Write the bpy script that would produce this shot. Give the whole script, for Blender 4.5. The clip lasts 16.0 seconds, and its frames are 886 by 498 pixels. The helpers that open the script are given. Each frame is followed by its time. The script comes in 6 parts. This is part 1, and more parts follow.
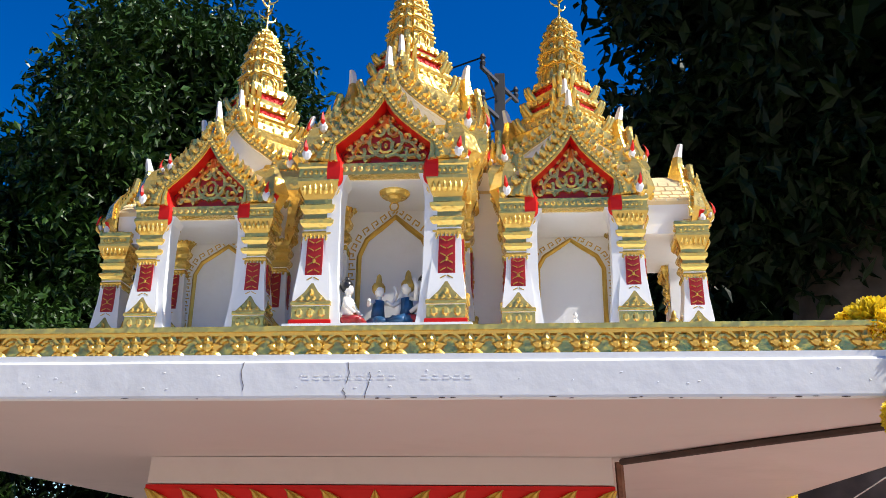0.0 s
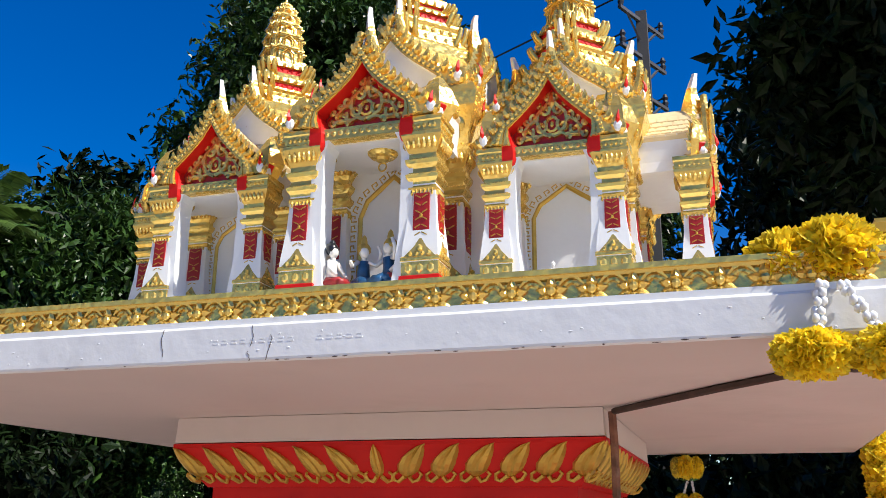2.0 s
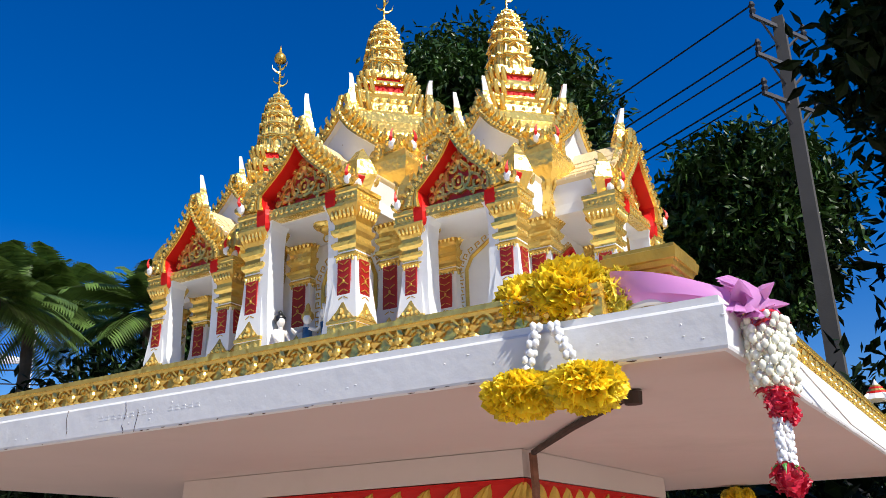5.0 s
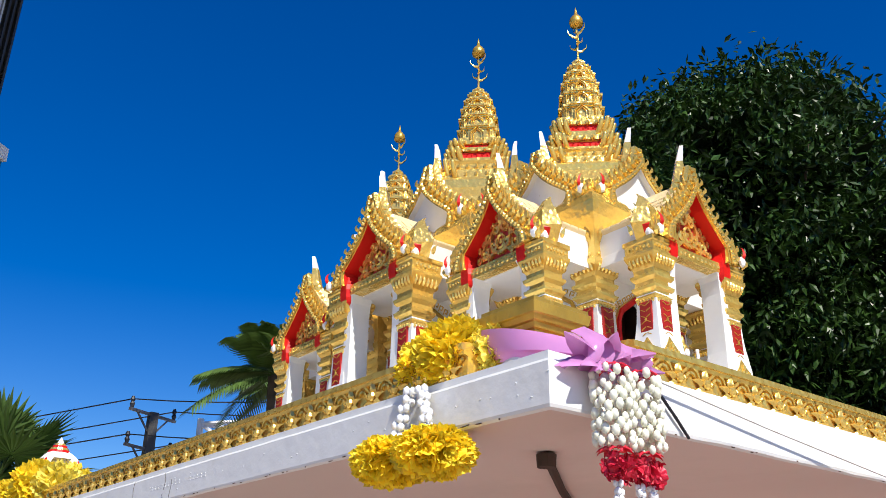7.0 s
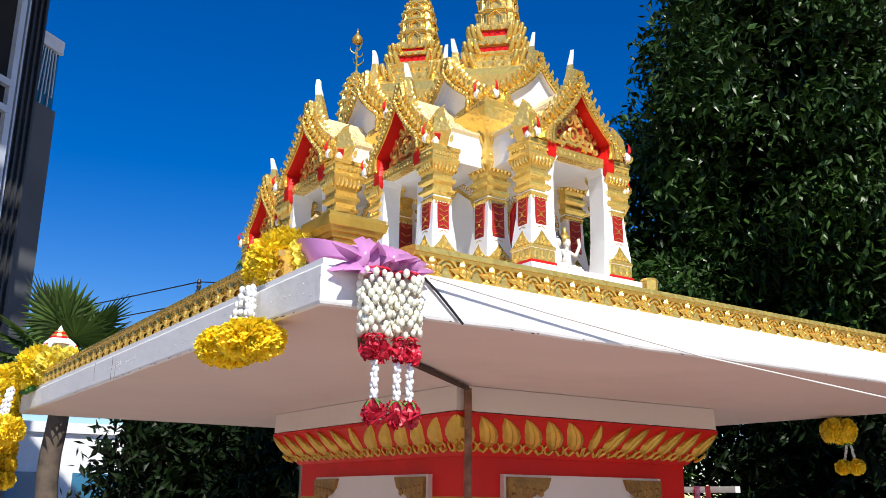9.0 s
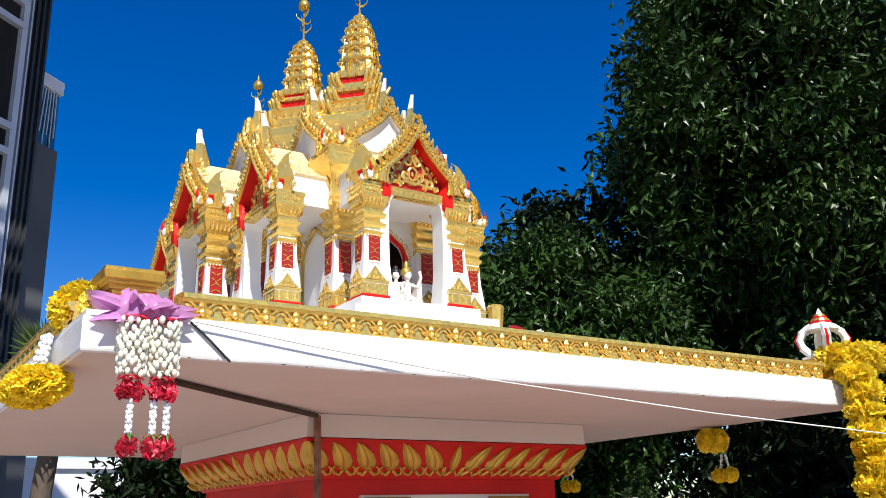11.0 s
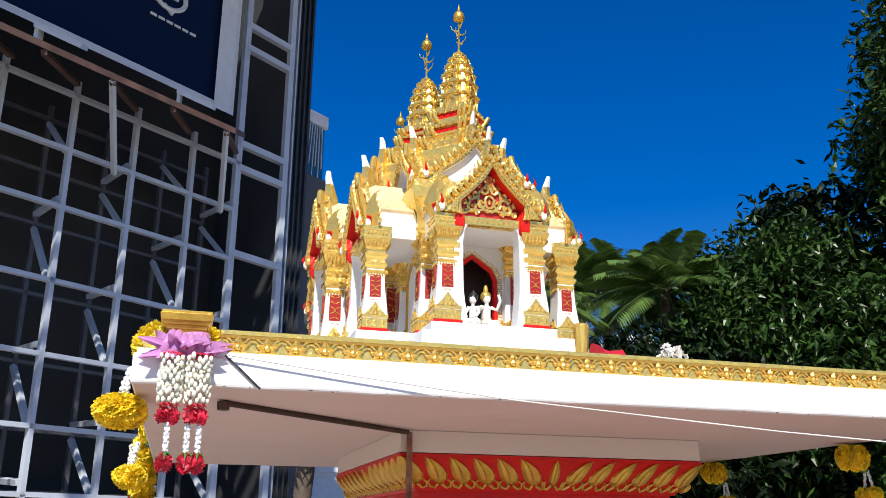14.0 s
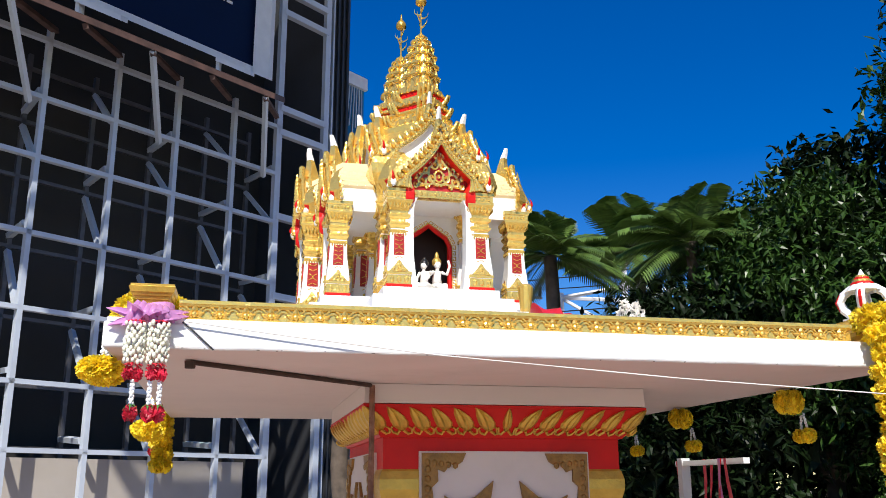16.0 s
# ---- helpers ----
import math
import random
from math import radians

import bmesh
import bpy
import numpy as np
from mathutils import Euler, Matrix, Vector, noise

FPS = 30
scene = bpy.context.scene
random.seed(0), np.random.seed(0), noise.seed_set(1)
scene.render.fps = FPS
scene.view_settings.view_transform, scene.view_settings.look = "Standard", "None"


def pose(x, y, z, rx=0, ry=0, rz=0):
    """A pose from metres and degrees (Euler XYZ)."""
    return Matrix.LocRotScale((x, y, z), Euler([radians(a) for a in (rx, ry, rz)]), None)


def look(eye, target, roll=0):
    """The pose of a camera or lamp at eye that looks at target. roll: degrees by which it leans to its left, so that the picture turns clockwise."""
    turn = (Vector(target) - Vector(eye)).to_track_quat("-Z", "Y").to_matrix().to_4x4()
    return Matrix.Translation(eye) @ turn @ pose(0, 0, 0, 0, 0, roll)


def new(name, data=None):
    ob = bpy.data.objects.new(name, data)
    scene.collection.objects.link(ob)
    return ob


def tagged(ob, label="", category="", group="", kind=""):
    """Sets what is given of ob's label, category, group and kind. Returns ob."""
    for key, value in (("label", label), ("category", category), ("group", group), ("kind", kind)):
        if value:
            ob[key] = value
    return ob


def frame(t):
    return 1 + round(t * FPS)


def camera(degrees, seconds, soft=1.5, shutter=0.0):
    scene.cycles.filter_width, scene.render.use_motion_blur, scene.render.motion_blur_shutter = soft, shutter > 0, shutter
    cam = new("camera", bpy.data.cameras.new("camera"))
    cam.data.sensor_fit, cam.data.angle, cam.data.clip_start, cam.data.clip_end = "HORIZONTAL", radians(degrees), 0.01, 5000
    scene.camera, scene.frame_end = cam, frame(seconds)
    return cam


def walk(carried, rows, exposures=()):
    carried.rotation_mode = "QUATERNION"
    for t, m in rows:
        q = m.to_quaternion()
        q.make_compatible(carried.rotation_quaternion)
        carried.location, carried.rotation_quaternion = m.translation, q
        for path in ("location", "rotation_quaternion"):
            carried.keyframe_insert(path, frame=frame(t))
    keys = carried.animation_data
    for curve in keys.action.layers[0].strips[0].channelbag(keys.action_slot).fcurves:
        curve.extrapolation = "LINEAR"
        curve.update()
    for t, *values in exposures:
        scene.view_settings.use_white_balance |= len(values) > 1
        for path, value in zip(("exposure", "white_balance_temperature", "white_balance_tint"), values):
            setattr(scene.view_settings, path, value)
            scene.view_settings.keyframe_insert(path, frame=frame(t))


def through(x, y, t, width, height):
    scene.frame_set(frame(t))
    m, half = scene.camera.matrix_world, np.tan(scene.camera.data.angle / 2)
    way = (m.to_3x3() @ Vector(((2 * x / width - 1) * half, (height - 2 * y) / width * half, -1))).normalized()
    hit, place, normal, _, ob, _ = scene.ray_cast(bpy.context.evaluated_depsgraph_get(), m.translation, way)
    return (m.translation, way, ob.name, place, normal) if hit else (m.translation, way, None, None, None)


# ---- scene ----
cam = camera(52.0, 16.0, soft=0.5)
PATH = [
    (0, (0.137, 0.063, 1.532), (-0.041, 1.936, 2.211), 0.8),
    (0.5, (0.188, 0.109, 1.525), (-0.035, 1.978, 2.202), 0.4),
    (1, (0.303, 0.086, 1.532), (-0.043, 1.956, 2.149), 1.0),
    (1.5, (0.417, 0.106, 1.539), (-0.062, 1.961, 2.112), 1.2),
    (2, (0.503, 0.136, 1.54), (-0.084, 1.958, 2.118), 0.6),
    (2.5, (0.571, 0.174, 1.544), (-0.113, 1.952, 2.155), 0.2),
    (3, (0.669, 0.209, 1.536), (-0.106, 1.939, 2.174), -0.5),
    (3.5, (0.785, 0.231, 1.532), (-0.065, 1.923, 2.176), -0.9),
    (4, (0.857, 0.23, 1.53), (-0.016, 1.909, 2.176), -1.2),
    (4.2, (0.884, 0.219, 1.535), (0.003, 1.896, 2.173), -1.6),
    (6.3, (1.238, 0.467, 1.535), (-0.036, 1.795, 2.317), 1.1),
    (6.5, (1.261, 0.509, 1.536), (-0.061, 1.782, 2.332), 1.1),
    (7, (1.389, 0.563, 1.536), (-0.049, 1.706, 2.327), 0.9),
    (7.5, (1.485, 0.526, 1.533), (0.012, 1.655, 2.276), 1.0),
    (8, (1.521, 0.53, 1.529), (0.018, 1.679, 2.179), 1.3),
    (8.5, (1.651, 0.602, 1.514), (0.088, 1.736, 2.036), 0.5),
    (9, (1.735, 0.697, 1.517), (0.141, 1.78, 2.051), 0.6),
    (9.5, (1.735, 0.729, 1.529), (0.198, 1.851, 2.144), 0.8),
    (10, (1.788, 0.759, 1.523), (0.279, 1.914, 2.147), -0.5),
    (10.2, (1.852, 0.791, 1.516), (0.328, 1.934, 2.126), -0.8),
    (12.3, (2.114, 1.075, 1.506), (0.369, 1.852, 2.097), -0.1),
    (12.5, (2.099, 1.091, 1.517), (0.331, 1.807, 2.116), 0.5),
    (13, (2.106, 1.103, 1.525), (0.323, 1.77, 2.139), 0.9),
    (13.5, (2.201, 1.167, 1.519), (0.393, 1.762, 2.131), 0.7),
    (14, (2.31, 1.244, 1.512), (0.472, 1.761, 2.11), 0.4),
    (14.5, (2.331, 1.287, 1.509), (0.483, 1.773, 2.098), 0.1),
    (15, (2.438, 1.349, 1.495), (0.561, 1.758, 2.051), -0.1),
    (15.5, (2.566, 1.395, 1.481), (0.676, 1.786, 2.005), -0.3),
    (16, (2.574, 1.418, 1.482), (0.684, 1.833, 1.988), -0.2),
]
walk(cam, [(t, look(eye, target, roll)) for t, eye, target, roll in PATH], exposures=[(0.0, 0.45), (2.0, 0.42), (4.0, 0.28), (16.0, 0.28)])

# ---------------------------------------------------------------- world, sun
SUN_AZ, SUN_EL = -14.0, 47.0            # degrees from +x, degrees over the horizon
sun_dir = Vector((math.cos(radians(SUN_EL)) * math.cos(radians(SUN_AZ)),
                  math.cos(radians(SUN_EL)) * math.sin(radians(SUN_AZ)), math.sin(radians(SUN_EL))))
world = bpy.data.worlds.new("world")
scene.world = world
world.use_nodes = True
wn = world.node_tree
sky = wn.nodes.new("ShaderNodeTexSky")
sky.sky_type = "NISHITA"
sky.sun_disc = False
sky.sun_elevation = radians(SUN_EL)
sky.sun_rotation = radians(90 - SUN_AZ)
sky.air_density, sky.dust_density, sky.ozone_density = 1.0, 0.0, 3.0
sat = wn.nodes.new("ShaderNodeHueSaturation")
sat.inputs["Hue"].default_value, sat.inputs["Saturation"].default_value = 0.518, 1.50
wn.links.new(sky.outputs[0], sat.inputs["Color"])
wn.links.new(sat.outputs[0], wn.nodes["Background"].inputs[0])
wn.nodes["Background"].inputs[1].default_value = 0.104
sun_data = bpy.data.lights.new("sun", "SUN")
sun_data.energy, sun_data.angle, sun_data.color = 5.0, radians(0.53), (1.0, 0.95, 0.86)
sun = new("sun", sun_data)
sun.matrix_world = look(sun_dir * 30, (0, 0, 0))


# ---------------------------------------------------------------- materials
def material(name, color, rough=0.6, metal=0.0, vary=0.15, scale=8.0, bump=0.2, bump_scale=60.0,
             second=None, second_amount=0.0, second_scale=3.0, spec=0.5, random_tone=0.0):
    m = bpy.data.materials.new(name)
    m.use_nodes = True
    nt = m.node_tree
    b = nt.nodes["Principled BSDF"]
    b.inputs["Roughness"].default_value = rough
    b.inputs["Metallic"].default_value = metal
    b.inputs["Specular IOR Level"].default_value = spec
    tc = nt.nodes.new("ShaderNodeTexCoord")
    n1 = nt.nodes.new("ShaderNodeTexNoise")
    n1.inputs["Scale"].default_value = scale
    n1.inputs["Detail"].default_value = 5
    nt.links.new(tc.outputs["Object"], n1.inputs["Vector"])
    r1 = nt.nodes.new("ShaderNodeValToRGB")
    r1.color_ramp.elements[0].position, r1.color_ramp.elements[1].position = 0.3, 0.7
    lo, hi = [max(0, c * (1 - vary)) for c in color], [min(1, c * (1 + vary)) for c in color]
    r1.color_ramp.elements[0].color, r1.color_ramp.elements[1].color = (*lo, 1), (*hi, 1)
    nt.links.new(n1.outputs["Fac"], r1.inputs[0])
    out = r1.outputs[0]
    if second:
        n2 = nt.nodes.new("ShaderNodeTexNoise")
        n2.inputs["Scale"].default_value = second_scale
        n2.inputs["Detail"].default_value = 8
        n2.inputs["Roughness"].default_value = 0.7
        nt.links.new(tc.outputs["Object"], n2.inputs["Vector"])
        r2 = nt.nodes.new("ShaderNodeValToRGB")
        r2.color_ramp.elements[0].position, r2.color_ramp.elements[1].position = 0.52, 0.74
        r2.color_ramp.elements[0].color, r2.color_ramp.elements[1].color = (0, 0, 0, 1), (second_amount,) * 3 + (1,)
        nt.links.new(n2.outputs["Fac"], r2.inputs[0])
        mx = nt.nodes.new("ShaderNodeMix")
        mx.data_type = "RGBA"
        nt.links.new(r2.outputs[0], mx.inputs[0])
        nt.links.new(out, mx.inputs[6])
        mx.inputs[7].default_value = (*second, 1)
        out = mx.outputs[2]
    if random_tone:
        oi = nt.nodes.new("ShaderNodeNewGeometry")
        mr = nt.nodes.new("ShaderNodeMapRange")
        mr.inputs[3].default_value, mr.inputs[4].default_value = 1 - random_tone, 1 + random_tone
        nt.links.new(oi.outputs["Random Per Island"], mr.inputs[0])
        hs = nt.nodes.new("ShaderNodeHueSaturation")
        nt.links.new(mr.outputs[0], hs.inputs["Value"])
        nt.links.new(out, hs.inputs["Color"])
        out = hs.outputs[0]
    nt.links.new(out, b.inputs["Base Color"])
    if bump:
        n3 = nt.nodes.new("ShaderNodeTexNoise")
        n3.inputs["Scale"].default_value = bump_scale
        n3.inputs["Detail"].default_value = 4
        nt.links.new(tc.outputs["Object"], n3.inputs["Vector"])
        bp = nt.nodes.new("ShaderNodeBump")
        bp.inputs["Strength"].default_value = bump
        bp.inputs["Distance"].default_value = 0.004
        nt.links.new(n3.outputs["Fac"], bp.inputs["Height"])
        nt.links.new(bp.outputs[0], b.inputs["Normal"])
    return m


def leafy(name, color, vary=0.3, through=0.25, rough=0.45, spec=0.5):
    m = material(name, color, rough=rough, vary=vary, scale=2.5, bump=0.0, random_tone=0.35, spec=spec)
    nt = m.node_tree
    b = nt.nodes["Principled BSDF"]
    tr = nt.nodes.new("ShaderNodeBsdfTranslucent")
    mix = nt.nodes.new("ShaderNodeMixShader")
    mix.inputs[0].default_value = through
    nt.links.new(b.inputs["Base Color"].links[0].from_socket, tr.inputs["Color"])
    nt.links.new(b.outputs[0], mix.inputs[1])
    nt.links.new(tr.outputs[0], mix.inputs[2])
    nt.links.new(mix.outputs[0], nt.nodes["Material Output"].inputs[0])
    return m


GOLD = material("gold_paint", (0.90, 0.63, 0.16), rough=0.22, metal=0.68, vary=0.08, scale=30, bump=0.25, bump_scale=150,
                second=(0.55, 0.31, 0.06), second_amount=0.3, second_scale=30)
GOLD_DULL = material("dull_gold_paint", (0.62, 0.39, 0.07), rough=0.33, metal=0.6, vary=0.15, scale=30, bump=0.4, bump_scale=120)


def emboss(m, scale, strength):
    """Adds a fine stamped relief of rounded cells to a painted surface."""
    nt = m.node_tree
    b = nt.nodes["Principled BSDF"]
    old = b.inputs["Normal"].links[0].from_socket
    tc = nt.nodes.new("ShaderNodeTexCoord")
    vo = nt.nodes.new("ShaderNodeTexVoronoi")
    vo.feature = "SMOOTH_F1"
    vo.inputs["Scale"].default_value = scale
    nt.links.new(tc.outputs["Object"], vo.inputs["Vector"])
    bp = nt.nodes.new("ShaderNodeBump")
    bp.invert = True
    bp.inputs["Strength"].default_value, bp.inputs["Distance"].default_value = strength, 0.004
    nt.links.new(vo.outputs["Distance"], bp.inputs["Height"])
    nt.links.new(old, bp.inputs["Normal"])
    nt.links.new(bp.outputs[0], b.inputs["Normal"])


emboss(GOLD, 105.0, 0.34)
WHITE = material("white_paint", (0.80, 0.80, 0.79), rough=0.5, vary=0.03, scale=6, bump=0.15, bump_scale=50,
                 second=(0.60, 0.57, 0.52), second_amount=0.35, second_scale=9)
SLAB_WHITE = material("weathered_white_paint", (0.80, 0.80, 0.79), rough=0.55, vary=0.04, scale=5, bump=0.3, bump_scale=35,
                      second=(0.55, 0.52, 0.48), second_amount=0.4, second_scale=11)
SOFFIT = material("soffit_paint", (0.70, 0.60, 0.555), rough=0.6, vary=0.05, scale=2.0, bump=0.2, bump_scale=20,
                  second=(0.50, 0.44, 0.38), second_amount=0.4, second_scale=2.2)
RED = material("red_paint", (0.60, 0.010, 0.007), rough=0.45, vary=0.1, scale=12, bump=0.2, spec=0.25)
PLAQUE_RED = material("plaque_red_paint", (0.36, 0.010, 0.008), rough=0.45, vary=0.15, scale=40, bump=0.2)
TILE = material("beige_roof_paint", (0.76, 0.60, 0.33), rough=0.5, vary=0.08, scale=30, bump=0.2)
BRONZE = material("bronze_paint", (0.30, 0.15, 0.035), rough=0.4, metal=0.4, vary=0.25, scale=40, bump=0.6, bump_scale=120)
# very dark brown that holds the shade inside the open porch
NICHE_SHADE = material("niche_shade_brown", (0.035, 0.014, 0.010), rough=0.6, vary=0.3, scale=20)
DARK = material("dark_stain", (0.06, 0.035, 0.025), rough=0.8, vary=0.3, scale=30)
RUST = material("rusty_conduit", (0.20, 0.085, 0.05), rough=0.8, vary=0.4, scale=40, bump=0.5,
                second=(0.45, 0.30, 0.22), second_amount=0.6, second_scale=30)
MARIGOLD = leafy("marigold_petal", (0.95, 0.72, 0.035), vary=0.10, through=0.3, rough=0.5)
MARIGOLD_PALE = leafy("pale_marigold_petal", (0.94, 0.80, 0.14), vary=0.1, through=0.3, rough=0.5)
JASMINE = material("jasmine_bud", (0.82, 0.82, 0.68), rough=0.5, vary=0.06, scale=60, bump=0.0)
WHITE_BEAD = material("white_bead", (0.85, 0.86, 0.88), rough=0.25, vary=0.03, scale=60, bump=0.0)
ROSE = leafy("rose_petal", (0.55, 0.015, 0.045), vary=0.3, through=0.15)
PURPLE = leafy("purple_ribbon", (0.78, 0.36, 0.72), vary=0.12, through=0.3, rough=0.22)
PINK_RED = leafy("red_ribbon", (0.75, 0.03, 0.06), vary=0.15, through=0.25, rough=0.3)
GREEN = leafy("green_sepal", (0.06, 0.22, 0.04), through=0.1)
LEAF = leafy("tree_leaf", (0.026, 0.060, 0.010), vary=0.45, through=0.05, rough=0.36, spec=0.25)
# near-black copy of the tree leaf: deep shade put into the colour
LEAF_SHADED = leafy("shade_coloured_leaf", (0.007, 0.016, 0.004), vary=0.4, through=0.04, rough=0.45, spec=0.14)
PALM = leafy("palm_leaf", (0.085, 0.15, 0.03), vary=0.35, through=0.2)
BARK = material("bark", (0.10, 0.075, 0.055), rough=0.9, vary=0.35, scale=10, bump=1.0, bump_scale=25)
CONCRETE = material("pole_concrete", (0.07, 0.068, 0.066), rough=0.8, vary=0.12, scale=4, bump=0.3)
WIRE = material("black_wire", (0.02, 0.022, 0.03), rough=0.5, bump=0.0)
STRING = material("white_string", (0.72, 0.70, 0.66), rough=0.8, bump=0.0)
FIG_WHITE = material("figurine_white", (0.80, 0.76, 0.70), rough=0.35, bump=0.0)
FIG_BLACK = material("figurine_black", (0.012, 0.012, 0.014), rough=0.3, bump=0.0)
FIG_BLUE = material("figurine_blue", (0.02, 0.09, 0.20), rough=0.4, vary=0.4, scale=60, bump=0.0)
FIG_RED = material("figurine_red", (0.35, 0.02, 0.02), rough=0.4, vary=0.3, scale=60, bump=0.0)
FIG_GOLD = material("figurine_gold", (0.55, 0.36, 0.08), rough=0.4, metal=0.6, bump=0.2)
GROUND = material("pale_paving", (0.37, 0.31, 0.26), rough=0.9, vary=0.3, scale=1.2, bump=0.8, bump_scale=12)
STEEL = material("painted_steel", (0.52, 0.57, 0.64), rough=0.5, metal=0.1, vary=0.08, scale=2, bump=0.1)
RUSTY_STEEL = material("rusty_steel", (0.085, 0.045, 0.036), rough=0.8, vary=0.4, scale=3, bump=0.3)
NAVY = material("navy_panel", (0.003, 0.012, 0.045), rough=0.6, vary=0.08, scale=1, bump=0.05, spec=0.1)
# darker grey than the other wall: the end block's shade put into colour
END_WALL_SHADED = material("shaded_end_wall", (0.085, 0.092, 0.10), rough=0.85, vary=0.2, scale=0.5, bump=0.2, bump_scale=5)
GREY_WALL = material("grey_wall", (0.42, 0.38, 0.34), rough=0.85, vary=0.15, scale=0.5, bump=0.2, bump_scale=5)
# near-black colour that carries the shade inside the steel frame
SHADE_BLACK_WALL = material("shade_black_wall", (0.030, 0.029, 0.027), rough=0.9, vary=0.2, scale=0.5, bump=0.2, bump_scale=5)
DARK_WALL = material("dark_cladding", (0.035, 0.037, 0.042), rough=0.5, vary=0.3, scale=0.6, bump=0.1)
BLUE_GLASS = material("blue_glass", (0.02, 0.14, 0.26), rough=0.12, vary=0.3, scale=0.4, bump=0.0)
# dark crossarm metal; on the rear frame it puts shade into the colour
DARK_SHADED_STEEL = material("galvanised_and_shaded_steel", (0.10, 0.10, 0.11), rough=0.5, metal=0.3, vary=0.2, scale=6, bump=0.1)
GALV = material("white_steel", (0.70, 0.71, 0.72), rough=0.5, vary=0.05, scale=5, bump=0.1)


# ---------------------------------------------------------------- mesh helpers
def mesh_of(name, bm, mat, smooth=False):
    bmesh.ops.recalc_face_normals(bm, faces=bm.faces)
    me = bpy.data.meshes.new(name)
    bm.to_mesh(me)
    bm.free()
    if mat:
        me.materials.append(mat)
    if smooth:
        me.shade_smooth()
    return me


def part(name, bm, mat, parent=None, label="", smooth=False, at=None):
    ob = new(name, mesh_of(name, bm, mat, smooth))
    ob.parent = parent
    if at is not None:
        ob.matrix_basis = at
    if label:
        tagged(ob, label=label)
    return ob


def thing(name, label, category, at=(0, 0, 0), group="", kind=""):
    ob = new(name)
    ob.empty_display_size = 0.1
    ob.location = at
    return tagged(ob, label, category, group, kind)


def box(bm, x0, x1, y0, y1, z0, z1):
    v = [bm.verts.new(p) for p in ((x0, y0, z0), (x1, y0, z0), (x1, y1, z0), (x0, y1, z0),
                                   (x0, y0, z1), (x1, y0, z1), (x1, y1, z1), (x0, y1, z1))]
    for f in ((0, 3, 2, 1), (4, 5, 6, 7), (0, 1, 5, 4), (1, 2, 6, 5), (2, 3, 7, 6), (3, 0, 4, 7)):
        bm.faces.new([v[i] for i in f])
    return v


def rings(bm, loops, cap=True, closed=True):
    """Skins a list of vertex rings (lists of points of equal length)."""
    rows = [[bm.verts.new(p) for p in lp] for lp in loops]
    n = len(rows[0])
    for a, b in zip(rows, rows[1:]):
        for i in range(n if closed else n - 1):
            j = (i + 1) % n
            bm.faces.new((a[i], a[j], b[j], b[i]))
    if cap and n > 2:
        bm.faces.new(rows[0][::-1])
        bm.faces.new(rows[-1])


def stack(bm, levels, cx=0.0, cy=0.0):
    """Square moulding: levels of (z, half) or (z, half_x, half_y)."""
    lp = []
    for lv in levels:
        z, hx = lv[0], lv[1]
        hy = lv[2] if len(lv) > 2 else hx
        lp.append([(cx - hx, cy - hy, z), (cx + hx, cy - hy, z), (cx + hx, cy + hy, z), (cx - hx, cy + hy, z)])
    rings(bm, lp)


def lathe(bm, prof, n=12, cx=0.0, cy=0.0):
    rings(bm, [[(cx + r * math.cos(6.28319 * i / n), cy + r * math.sin(6.28319 * i / n), z) for i in range(n)] for z, r in prof])


def tube(bm, pts, r, n=5, taper=None):
    pts = [Vector(p) for p in pts]
    lp = []
    side = None
    for i, p in enumerate(pts):
        d = (pts[min(i + 1, len(pts) - 1)] - pts[max(i - 1, 0)]).normalized()
        if side is None:
            side = d.orthogonal().normalized()
        side = (side - d * side.dot(d)).normalized()
        up = d.cross(side)
        k = r * (taper(i / (len(pts) - 1)) if taper else 1.0)
        lp.append([p + side * k * math.cos(6.28319 * j / n) + up * k * math.sin(6.28319 * j / n) for j in range(n)])
    rings(bm, lp)


def prism(bm, pts, d0, d1, axis=1):
    """Closed outline (a, z) run along an axis (1: y) from d0 to d1."""
    f = (lambda a, z, d: (a, d, z)) if axis == 1 else (lambda a, z, d: (d, a, z))
    rings(bm, [[f(a, z, d0) for a, z in pts], [f(a, z, d1) for a, z in pts]])


def blob(bm, c, rx, ry, rz, n=8, m=5, turn=None):
    lp = []
    c = Vector(c)
    for k in range(m + 1):
        a = math.pi * (0.04 + 0.92 * k / m)
        ring = []
        for i in range(n):
            p = Vector((rx * math.sin(a) * math.cos(6.28319 * i / n), ry * math.sin(a) * math.sin(6.28319 * i / n), -rz * math.cos(a)))
            ring.append(c + (turn @ p if turn else p))
        lp.append(ring)
    rings(bm, lp)


def flame(bm, base, up, out, h, w, d):
    """A pointed ornamental leaf: rises along up, curls along out, seen from the side out x up."""
    base, up, out = Vector(base), Vector(up).normalized(), Vector(out).normalized()
    sd = up.cross(out).normalized()
    lp = []
    for k, ww, cu in ((0, 0.55, 0.0), (0.28, 1.0, 0.10), (0.6, 0.62, 0.10), (0.85, 0.25, 0.0), (1.0, 0.05, -0.16)):
        c = base + up * h * k + out * h * cu
        lp.append([c + sd * w * ww * 0.5, c + out * d * ww * 0.6, c - sd * w * ww * 0.5, c - out * d * ww * 0.4])
    rings(bm, lp)


def warp(bm, f):
    for v in bm.verts:
        v.co = f(v.co)
    return bm


